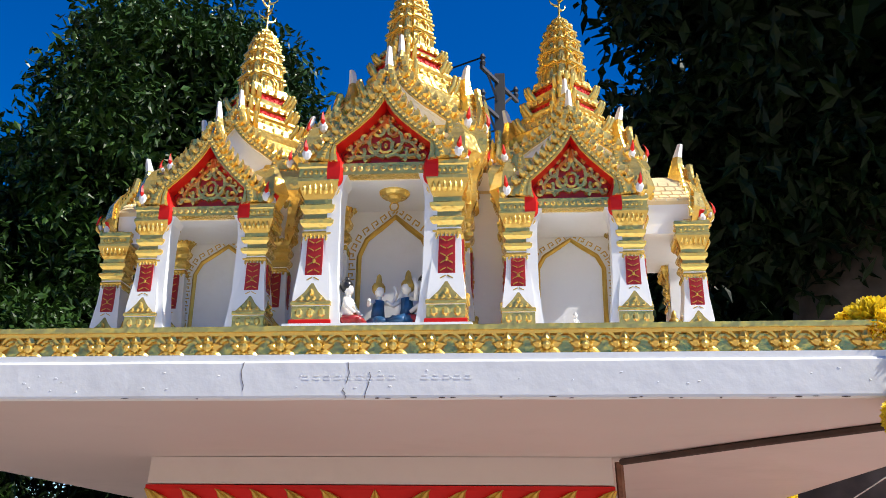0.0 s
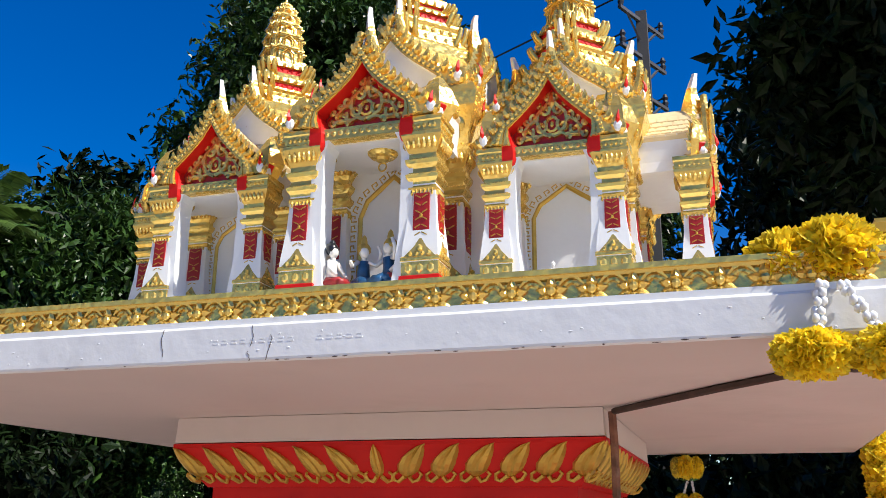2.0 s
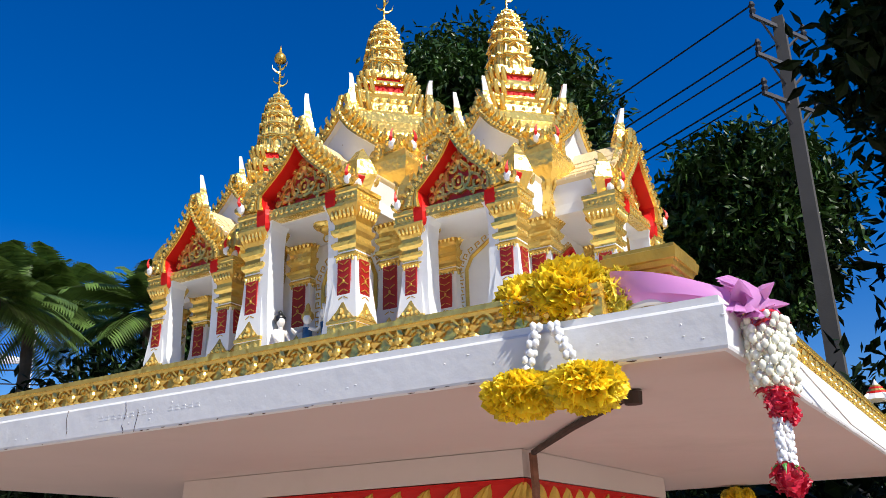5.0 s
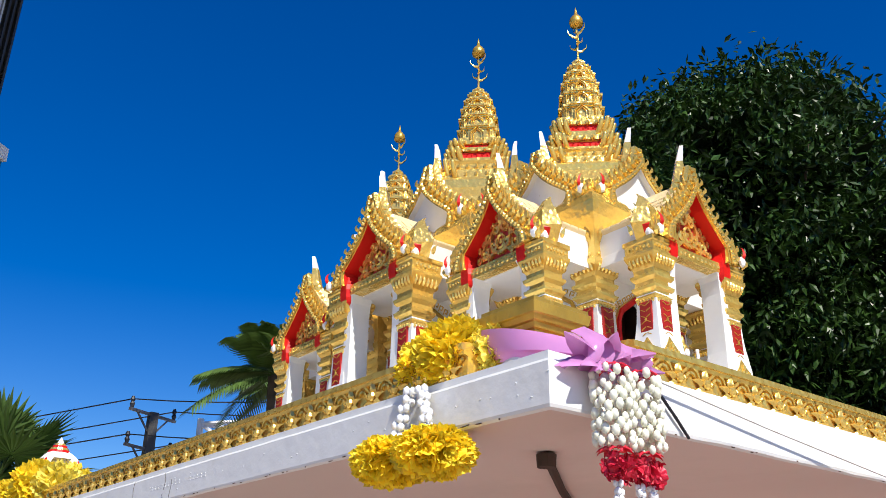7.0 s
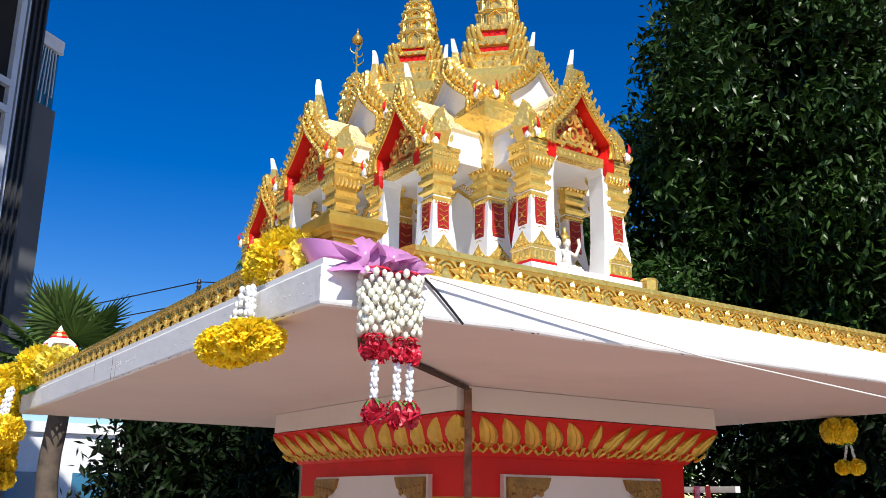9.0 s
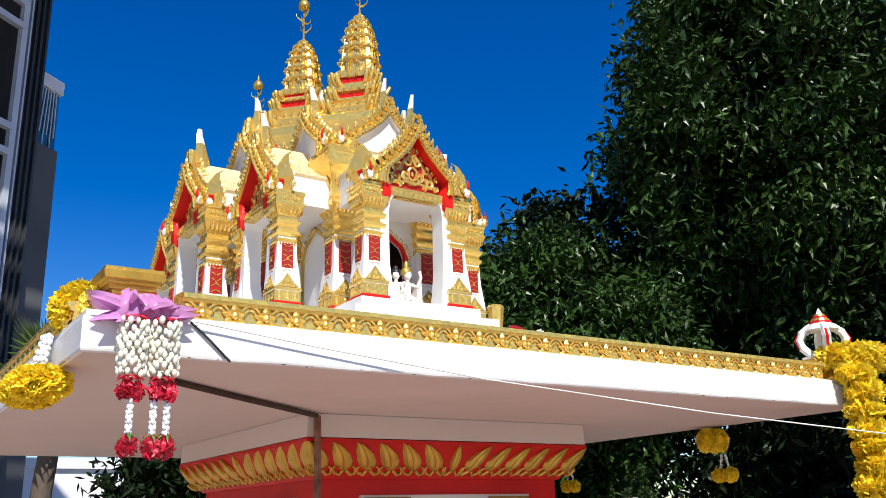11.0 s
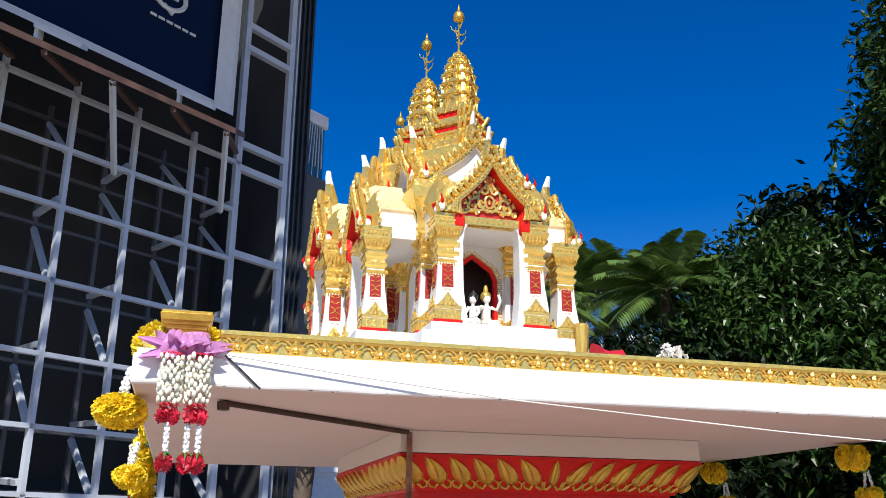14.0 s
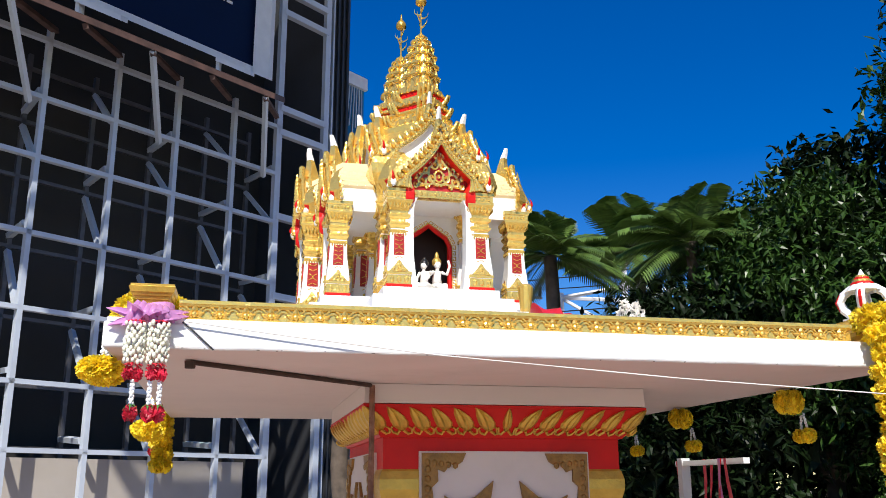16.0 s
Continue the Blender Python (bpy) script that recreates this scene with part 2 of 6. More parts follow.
def spiral(cx, cz, r0, turns, a0, sgn, n=14):
    return [(cx + sgn * r0 * (1 - 0.8 * k / n) * math.cos(a0 + turns * 6.28319 * k / n),
             cz + r0 * (1 - 0.8 * k / n) * math.sin(a0 + turns * 6.28319 * k / n)) for k in range(n + 1)]
# ---------------------------------------------------------------- ground
def build_ground():
    bm = bmesh.new()
    n, half = 40, 400.0
    vs = {}
    for i in range(n + 1):
        for j in range(n + 1):
            a, b = (2 * i / n - 1), (2 * j / n - 1)
            x, y = half * a * abs(a), half * b * abs(b)
            vs[i, j] = bm.verts.new((x, y, -0.02 + 0.02 * noise.noise((x * 0.3, y * 0.3, 0))))
    for i in range(n):
        for j in range(n):
            bm.faces.new((vs[i, j], vs[i + 1, j], vs[i + 1, j + 1], vs[i, j + 1]))
    return tagged(part("ground", bm, GROUND, smooth=True), "pale warm paving round the shrine", "ground", kind="structure")


build_ground()

# ---------------------------------------------------------------- pedestal and slab
CX, CY = -0.118, 1.87
SX0, SX1, SY0, SY1 = -1.005, 0.803, 1.158, 2.880      # slab
PX0, PX1, PY0, PY1 = -0.560, 0.288, 1.715, 2.475      # pedestal head
PCX, PCY, PHX, PHY = (PX0 + PX1) / 2, (PY0 + PY1) / 2, (PX1 - PX0) / 2, (PY1 - PY0) / 2


def build_pedestal():
    ped = thing("shrine_pedestal", "red pedestal with gold lotus petals and white panels under the slab", "pedestal", (PCX, PCY, 0))
    def lv(z, k):
        return (z, PHX - k, PHY - k)
    bm = bmesh.new()
    stack(bm, [lv(1.686, 0.002), lv(1.7345, 0.004)])
    part("neck", bm, SOFFIT, ped, "plain off-white neck below the slab")
    bm = bmesh.new()
    cyma = [(1.684, 0.0), (1.676, 0.0), (1.668, 0.006), (1.650, 0.016), (1.630, 0.030), (1.612, 0.046), (1.604, 0.052)]
    stack(bm, [lv(z, k) for z, k in reversed(cyma)])
    crown = part("lotus_moulding", bm, RED, ped)
    bm = bmesh.new()
    stack(bm, [lv(0.9, 0.060), lv(1.606, 0.060)])
    body = part("body", bm, RED, ped)
    bm = bmesh.new()
    stack(bm, [lv(0.0, -0.10), lv(0.16, -0.10), lv(0.17, -0.04), lv(0.34, -0.04), lv(0.40, 0.01), lv(0.62, 0.03), lv(0.9, 0.05)])
    part("foot", bm, RED, ped)
    bm = bmesh.new()
    stack(bm, [lv(1.445, 0.062), lv(1.453, 0.056), lv(1.475, 0.0505), lv(1.500, 0.0505), lv(1.520, 0.056), lv(1.528, 0.062)])
    part("gold_band", bm, GOLD_DULL, ped, "swelling gold band")
    # white panels with carved gold corners
    for q in range(4):
        rot = Matrix.Rotation(q * math.pi / 2, 4, "Z")
        d = (PHY if q % 2 == 0 else PHX) - 0.048
        half = (PHX if q % 2 == 0 else PHY) * 0.60
        bm = bmesh.new()
        box(bm, -half, half, -d, -d + 0.03, 1.02, 1.570)
        panel = part("panel", bm, SOFFIT, ped, at=rot)
        for s in (-1, 1):
            bm = bmesh.new()
            o = []
            for a, b in ((0, 0), (0.115, 0), (0.105, -0.022), (0.085, -0.034), (0.075, -0.026), (0.058, -0.048), (0.04, -0.04),
                         (0.042, -0.07), (0.026, -0.085), (0.030, -0.12), (0.016, -0.15), (0, -0.16)):
                o.append((s * (half - 0.006 - a), 1.565 + b))
            prism(bm, o, -d - 0.008, -d + 0.001)
            for k in range(5):
                blob(bm, (s * (half - 0.02 - 0.018 * k), -d - 0.008, 1.542 - 0.002 * k), 0.008, 0.004, 0.009, 6, 3)
                blob(bm, (s * (half - 0.02), -d - 0.008, 1.525 - 0.024 * k), 0.009, 0.004, 0.010, 6, 3)
            part("corner_scroll", bm, BRONZE, panel, "carved dark gold corner scroll")
            bm = bmesh.new()
            o = [(s * (0.035 + a), 1.425 + b) for a, b in ((0, 0.07), (0.05, 0.03), (0.10, 0.02), (0.13, 0.035), (0.12, 0), (0.10, -0.03), (0.03, -0.035), (0.012, 0.0))]
            prism(bm, o, -d - 0.008, -d + 0.001)
            part("panel_leaf", bm, BRONZE, panel, "carved gold leaf")
        # lotus petals along the moulding
        span = PHX if q % 2 == 0 else PHY
        reach = PHY if q % 2 == 0 else PHX
        count = 13
        for i in range(count):
            u = -span + 0.036 + (2 * span - 0.072) * i / (count - 1)
            mid = i == count // 2
            lean = 0 if mid else (-1 if i < count // 2 else 1)
            bm = bmesh.new()
            def pt(a, z, lift):
                k = np.interp(z, [p[0] for p in cyma[::-1]], [p[1] for p in cyma[::-1]])
                return (u + a + lean * 0.55 * (z - 1.64), -(reach - k) - lift, z)
            w = 0.013 if mid else 0.0235
            lp = []
            for z, ww, lift, sh in ((1.622, 0.30, 0.003, 0.0), (1.630, 0.85, 0.008, -0.002), (1.642, 1.0, 0.011, -0.003), (1.654, 0.90, 0.011, -0.001), (1.664, 0.66, 0.009, 0.003), (1.672, 0.34, 0.006, 0.007), (1.677, 0.05, 0.003, 0.014)):
                c = lean * sh
                lp.append([pt(c - w * ww, z, 0.0), pt(c - w * ww * 0.72, z, lift * 0.8), pt(c - w * ww * 0.30, z, lift), pt(c, z, lift * 0.62), pt(c + w * ww * 0.30, z, lift), pt(c + w * ww * 0.72, z, lift * 0.8), pt(c + w * ww, z, 0.0)])
            rings(bm, lp)
            for s_ in (-1, 1):
                tube(bm, [pt(s_ * 0.004, 1.622, 0.003), pt(s_ * 0.014, 1.613, 0.003), pt(s_ * 0.024, 1.616, 0.003), pt(s_ * 0.027, 1.625, 0.003), pt(s_ * 0.021, 1.629, 0.004)], 0.0040, 5, lambda t: 1.15 - 0.5 * t)
            part("lotus_petal", bm, GOLD_DULL, crown, at=rot)
    # conduit under the slab and down the corner
    pipe = thing("conduit", "thin rusty conduit under the slab and down the pedestal corner", "pipe", (0.62, 1.33, 1.73))
    bm = bmesh.new()
    corner = Vector((0.298, 1.735, 1.728))
    o = Vector(pipe.location)
    tube(bm, [Vector((0.645, 1.310, 1.731)) - o, Vector((0.48, 1.505, 1.730)) - o, corner - o + Vector((0.004, -0.005, 0))], 0.0058, 6)
    run = part("run", bm, DARK, pipe)
    bm = bmesh.new()
    lathe(bm, [(-0.012, 0.011), (0.003, 0.012)], 10, 0.645 - o.x, 1.310 - o.y)
    part("pipe_collar", bm, DARK, run)
    bm = bmesh.new()
    tube(bm, [corner - o, corner - o + Vector((0.002, 0, -0.06)), corner - o + Vector((0.002, 0.0, -0.3)), corner - o + Vector((0.004, -0.002, -1.727))], 0.0075, 6)
    part("drop", bm, RUST, pipe)


build_pedestal()


def build_slab():
    slab = thing("shrine_slab", "wide weathered white concrete slab with chipped lower edge", "slab", ((SX0 + SX1) / 2, (SY0 + SY1) / 2, 1.735))
    hx, hy = (SX1 - SX0) / 2, (SY1 - SY0) / 2
    bm = bmesh.new()
    def loop(z, inset, wob, n=60):
        pts = []
        for side in range(4):
            for i in range(n):
                t = 2 * i / n - 1
                x, y = ((t * hx, -hy), (hx, t * hy), (-t * hx, hy), (-hx, -t * hy))[side]
                j = wob * noise.noise((x * 14, y * 14, z * 9)) + wob * 0.7 * noise.noise((x * 45, y * 45, 3 + z))
                sx, sy = (x - math.copysign(inset, x) if abs(x) > hx - 1e-6 else x), (y - math.copysign(inset, y) if abs(y) > hy - 1e-6 else y)
                pts.append((sx, sy, z + j))
        return pts
    rings(bm, [loop(0.0, 0.005, 0.0008), loop(0.002, 0.0012, 0.0012), loop(0.005, 0.0, 0.0006), loop(0.046, 0.0, 0.0004), loop(0.049, 0.002, 0.0008), loop(0.0505, 0.006, 0.0)], cap=False)
    part("edge", bm, SLAB_WHITE, slab)
    bm = bmesh.new()
    box(bm, -hx + 0.005, hx - 0.005, -hy + 0.005, hy - 0.005, 0.0005, 0.012)
    part("soffit", bm, SOFFIT, slab, "flat pinkish off-white underside")
    bm = bmesh.new()
    box(bm, -hx + 0.005, hx - 0.005, -hy + 0.005, hy - 0.005, 0.04, 0.058)
    part("deck", bm, WHITE, slab)
    # hairline cracks and flaked patches on the front face
    rnd = random.Random(5)
    for cx, z0, z1 in ((-0.062, 0.001, 0.034), (-0.085, 0.020, 0.047), (-0.215, 0.012, 0.048), (-0.084, 0.001, 0.014)):
        bm = bmesh.new()
        x = cx - slab.location.x
        pts = []
        for k in range(7):
            x += rnd.uniform(-0.0022, 0.0022)
            pts.append((x, -hy - 0.0002, z0 + (z1 - z0) * k / 6))
        tube(bm, pts, 0.0004, 4)
        part("crack", bm, DARK, slab, "dark hairline crack")
    bm = bmesh.new()
    for k in range(46):
        x, z = rnd.uniform(-hx, hx), rnd.choice((rnd.uniform(0.008, 0.02), rnd.uniform(0.02, 0.036)))
        blob(bm, (x, -hy, z), rnd.uniform(0.0012, 0.003), 0.0006, rnd.uniform(0.0006, 0.0012), 6, 3)
    chips = bmesh.new()
    for k in range(60):
        if k % 3:
            blob(chips, (rnd.uniform(-hx, hx), -hy + 0.0005, rnd.uniform(0.0, 0.003)), rnd.uniform(0.0015, 0.006), 0.0008, rnd.uniform(0.0004, 0.0009), 6, 3)
        else:
            blob(chips, (hx - 0.0005, rnd.uniform(-hy, hy), rnd.uniform(0.0, 0.002)), 0.0008, rnd.uniform(0.0015, 0.005), rnd.uniform(0.0004, 0.0008), 6, 3)
    tagged(part("edge_chips", chips, DARK, slab, "dark chips along the lower edge"), kind="stuff")
    # a row of raised unreadable marks, as plain bars
    for k in range(16):
        if k in (9, 10):
            continue
        x = -0.14 + k * 0.0135 - slab.location.x
        box(bm, x, x + 0.008, -hy - 0.0004, -hy + 0.001, 0.0245, 0.0262)
        box(bm, x + 0.001, x + 0.007, -hy - 0.0004, -hy + 0.001, 0.0290, 0.0302)
    tagged(part("paint_flakes", bm, SLAB_WHITE, slab, "small raised paint flakes and worn marks"), kind="stuff")
    return slab


SLAB = build_slab()


# ---------------------------------------------------------------- gold frieze round the slab
def frieze_flower_mesh():
    bm = bmesh.new()
    # faces -y, pitch 0.0485, z from 0 to 0.042
    blob(bm, (0, -0.0045, 0.0155), 0.0062, 0.0050, 0.0062, 8, 4)
    flame(bm, (0, -0.001, 0.018), (0, -0.05, 1), (0, -1, 0), 0.020, 0.0135, 0.0075)
    for s in (-1, 1):
        # broad side petals, curled lower leaves, and the leaf tips between the flowers
        flame(bm, (s * 0.004, -0.001, 0.0150), (s * 1, -0.05, 0.28), (0, -1, 0), 0.0165, 0.0115, 0.0070)
        flame(bm, (s * 0.003, -0.001, 0.0110), (s * 1, -0.05, -0.42), (0, -1, 0), 0.0190, 0.0095, 0.0065)
        tube(bm, [(s * 0.009, -0.001, 0.023), (s * 0.015, -0.0022, 0.029), (s * 0.0238, -0.0012, 0.0345)], 0.0026, 4, lambda t: 0.6 + 0.6 * t)
        tube(bm, [(s * 0.016, -0.0008, 0.0215), (s * 0.020, -0.0018, 0.0250), (s * 0.0243, -0.0008, 0.0265)], 0.0020, 4)
    flame(bm, (0, -0.001, 0.0105), (0, -0.08, -1), (0, -1, 0), 0.0095, 0.0110, 0.0065)
    return mesh_of("frieze_flower", bm, GOLD, False)


def build_frieze():
    flower = frieze_flower_mesh()
    fr = thing("gold_frieze", "gold painted moulded flower frieze along the slab edge", "frieze", ((SX0 + SX1) / 2, (SY0 + SY1) / 2, 1.7865))
    hx, hy = (SX1 - SX0) / 2 - 0.008, (SY1 - SY0) / 2 - 0.008
    for q in range(4):
        rot = Matrix.Rotation(q * math.pi / 2, 4, "Z")
        d, span = (hy, hx) if q % 2 == 0 else (hx, hy)
        bm = bmesh.new()
        prof = [(0.0, -0.002), (0.0, 0.003), (0.004, 0.0035), (0.005, 0.030), (0.0, 0.032), (-0.001, 0.036), (-0.004, 0.0365), (-0.004, 0.0435), (0.004, 0.0455), (0.030, 0.0475), (0.045, 0.045), (0.045, -0.002)]
        rings(bm, [[(-span + 0.125, -d + a, z) for a, z in prof], [(span - 0.125, -d + a, z) for a, z in prof]])
        rail = part("rail", bm, GOLD, fr, at=rot)
        n = round(2 * (span - 0.13) / 0.0485)
        for i in range(n):
            u = (i - (n - 1) / 2) * 2 * (span - 0.13) / n
            ob = new("frieze_flower", flower)
            ob.parent = rail
            ob.location = (u, -d + 0.004, 0.0015)


build_frieze()

# ---------------------------------------------------------------- the spirit house
ZB = 1.941
BASE = Vector((CX, CY, 1.79))
Z_SIDE = [1.70, 1.941, 2.000, 2.077, 2.18, 2.30, 2.405, 2.503, 2.548, 2.750, 2.896]
Z_MAIN = [1.70, 1.941, 2.006, 2.107, 2.24, 2.362, 2.488, 2.625, 2.650, 2.848, 3.003]
HOUSE = thing("spirit_house", "gilded white and red three-spired spirit house on its plinth", "spirit house", BASE)


def placed(cx, main, quarter):
    c, s_ = ((1, 0), (0, 1), (-1, 0), (0, -1))[quarter]
    def f(p):
        x, y, z = p
        k = 1.0
        if main:
            k = float(np.interp(z, [2.40, 2.50], [1.17, 1.05]))
            z = float(np.interp(z, Z_SIDE, Z_MAIN))
        x, y = x * k, y * k
        return Vector((cx + c * x - s_ * y, CY + s_ * x + c * y, z)) - BASE
    return f


def plaque(bm_red, bm_gold, o, ux, n, w0, w1, z0, z1):
    """A red plaque on a face: o centre at floor, ux along, n outward; chevrons in relief."""
    o, ux, n = Vector(o), Vector(ux), Vector(n)
    up = Vector((0, 0, 1))
    def p(a, z, d):
        return o + ux * a + n * d + up * z
    rings(bm_red, [[p(-w0, z0, d), p(w0, z0, d), p(w1, z1, d), p(-w1, z1, d)] for d in (-0.001, 0.0026)])
    k = 6
    for i in range(k):
        z = z0 + (z1 - z0) * (i + 0.6) / k
        for s in (-1, 1):
            sg = 1 if i < k / 2 else -1
            a, b = p(s * 0.0012, z + sg * 0.0026, 0.0028), p(s * w0 * 0.72, z - sg * 0.0016, 0.0028)
            tube(bm_gold, [a, (a + b) / 2 + n * 0.0006, b], 0.0011, 4)
    c = p(0, (z0 + z1) / 2, 0.003)
    blob(bm_gold, c, 0.0028, 0.0028, 0.0034, 6, 3)


def flared_column(cx, cy, h, f, parent, faces, top, pier=False, inner=0):
    """One column of base, white shaft with red plaques, and gold capital. faces: outward unit normals that show plaques."""
    bm = bmesh.new()
    t = 2.077 if not pier else 2.098
    stack(bm, [(ZB + 0.030, h), (ZB + 0.050, h * 0.97), (2.020, h * 0.86), (2.040, h * 0.78), (t, h * 0.72), (t + 0.03, h * 0.70)], cx, cy)
    col = part("column" if not pier else "corner_pier", warp(bm, f), WHITE, parent)
    bm = bmesh.new()
    b0 = ZB
    stack(bm, [(b0 + 0.006, h * 1.0), (b0 + 0.007, h), (b0 + 0.031, h * 0.99), (b0 + 0.032, h * 1.05), (b0 + 0.037, h * 1.05), (b0 + 0.041, h * 0.93)], cx, cy)
    part("base", warp(bm, f), GOLD, col)
    bm = bmesh.new()
    stack(bm, [(b0, h * 1.09), (b0 + 0.0065, h * 1.09), (b0 + 0.008, h * 1.02)], cx, cy)
    part("red_foot", warp(bm, f), RED, col, "red painted foot strip")
    bm = bmesh.new()
    for nx, ny in ((1, 0), (-1, 0), (0, 1), (0, -1)):
        for k in (-0.6, 0, 0.6):
            blob(bm, (cx + nx * h + ny * h * k, cy + ny * h + nx * h * k, b0 + 0.019), 0.006 if ny else 0.003, 0.003 if ny else 0.006, 0.008, 6, 3)
        o = Vector((cx + nx * h * 0.94, cy + ny * h * 0.94, b0 + 0.038))
        sd = Vector((ny, nx, 0))
        nn = Vector((nx, ny, 0))
        rings(bm, [[o - sd * h * 0.85 + nn * d, o + sd * h * 0.85 + nn * d, o + sd * h * 0.35 + Vector((0, 0, 0.016)) + nn * (d - 0.002),
                    o + Vector((0, 0, 0.032)) + nn * (d - 0.005), o - sd * h * 0.35 + Vector((0, 0, 0.016)) + nn * (d - 0.002)] for d in (-0.006, 0.0035)])
        for k in (-0.5, -0.15, 0.15, 0.5):
            blob(bm, o + sd * h * k + Vector((0, 0, 0.005)) + nn * 0.003, 0.0035, 0.0035, 0.004, 5, 3)
        blob(bm, o + Vector((0, 0, 0.014)) + nn * 0.003, 0.004, 0.004, 0.006, 5, 3)
    tagged(part("base_ornament", warp(bm, f), GOLD, col), kind="stuff")
    br, bg = bmesh.new(), bmesh.new()
    for nx, ny in faces:
        k0, k1 = h * 0.80, h * 0.735
        o = (cx + nx * (k1 + 0.001), cy + ny * (k1 + 0.001), 0)
        plaque(br, bg, o, (ny, -nx, 0) if ny else (0, 1, 0), (nx, ny, 0), h * 0.46, h * 0.42, 2.008, t - 0.004)
    pl = part("plaque", warp(br, f), PLAQUE_RED, col, "red plaque with gold chevrons")
    tagged(part("chevron_relief", warp(bg, f), GOLD_DULL, pl), kind="stuff")
    bm = bmesh.new()
    q = 0.98 * h
    caps = [(t, q * 0.74), (t + 0.005, q * 0.80), (t + 0.009, q * 0.72), (t + 0.014, q * 0.74), (t + 0.019, q * 0.90), (t + 0.024, q * 0.93), (t + 0.027, q * 0.78),
            (t + 0.034, q * 0.74), (t + 0.040, q * 0.92), (t + 0.046, q * 0.96), (t + 0.049, q * 0.78), (t + 0.056, q * 0.78), (t + 0.062, q * 0.90),
            (t + 0.078, q * 1.12), (t + 0.081, q * 1.16), (t + 0.086, q * 1.16), (t + 0.088, q * 1.08), (t + 0.101, q * 1.10), (t + 0.103, q * 1.18), (top, q * 1.18)]
    if pier:
        caps = caps[:-2] + [(t + 0.110, q * 1.10), (t + 0.118, q * 1.16), (t + 0.135, q * 1.32), (t + 0.165, q * 1.62), (t + 0.192, q * 1.70), (t + 0.21, q * 1.52), (t + 0.222, q * 1.16), (top, q * 0.80)]
    stack(bm, caps, cx, cy)
    cap = part("capital", warp(bm, f), GOLD, col)
    bm = bmesh.new()
    for nx, ny in ((1, 0), (-1, 0), (0, 1), (0, -1)):
        for k in (-0.75, -0.45, -0.15, 0.15, 0.45, 0.75):
            flame(bm, (cx + nx * q * 1.0 + ny * q * k, cy + ny * q * 1.0 + nx * q * k, t + 0.062), (nx * 0.22, ny * 0.22, 1), (nx, ny, 0), 0.017, 0.0075, 0.005)
            blob(bm, (cx + nx * q * 1.12 + ny * q * k, cy + ny * q * 1.12 + nx * q * k, t + 0.0945), 0.0032, 0.0032, 0.0036, 5, 3)
            blob(bm, (cx + nx * q * 0.80 + ny * q * k * 0.75, cy + ny * q * 0.80 + nx * q * k * 0.75, t - 0.002), 0.0024, 0.0024, 0.005, 5, 3)
        if pier:
            for k in (-0.7, 0, 0.7):
                flame(bm, (cx + nx * q * 1.18 + ny * q * k, cy + ny * q * 1.18 + nx * q * k, t + 0.118), (nx * 0.1, ny * 0.1, 1), (nx, ny, 0), 0.045, 0.018, 0.004)
    ob = part("capital_ornament", warp(bm, f), GOLD, col)
    tagged(ob, kind="stuff")
    return col


def horn(cx, cy, z, h, f, parent, out):
    """Antefix: a tall pointed leaf with a red heart over the capital."""
    out = Vector(out).normalized()
    bm = bmesh.new()
    flame(bm, (cx, cy, z), (0, 0, 1), out, h * 1.12, 0.064, 0.026)
    sd = Vector((-out.y, out.x, 0))
    for k in range(4):
        for s in (-1, 1):
            flame(bm, Vector((cx, cy, z + h * (0.08 + 0.17 * k))) + sd * s * (0.026 - 0.0058 * k), (sd.x * s * 0.4, sd.y * s * 0.4, 1), out, 0.022, 0.010, 0.010)
    hn = part("antefix", warp(bm, f), GOLD, parent)
    bm = bmesh.new()
    flame(bm, Vector((cx, cy, z + h * 0.12)) + out * 0.012, (0, 0, 1), out, h * 0.50, 0.026, 0.016)
    part("antefix_heart", warp(bm, f), RED, hn, "red painted heart of the leaf")
    bm = bmesh.new()
    blob(bm, Vector((cx, cy, z + h * 0.10)) + out * 0.017, 0.008, 0.008, 0.012, 7, 4)
    part("antefix_drop", warp(bm, f), WHITE, hn, "white painted drop")


def ogee(hw, z0, z1, n=9, sag=0.10):
    """Half a gable edge from the eave (hw, z0) to the apex (0, z1), slightly concave and pointed."""
    out = []
    for i in range(n + 1):
        t = i / n
        out.append((hw * (1 - t) - sag * hw * math.sin(math.pi * t) * 0.6, z0 + (z1 - z0) * (t ** 1.12)))
    return out


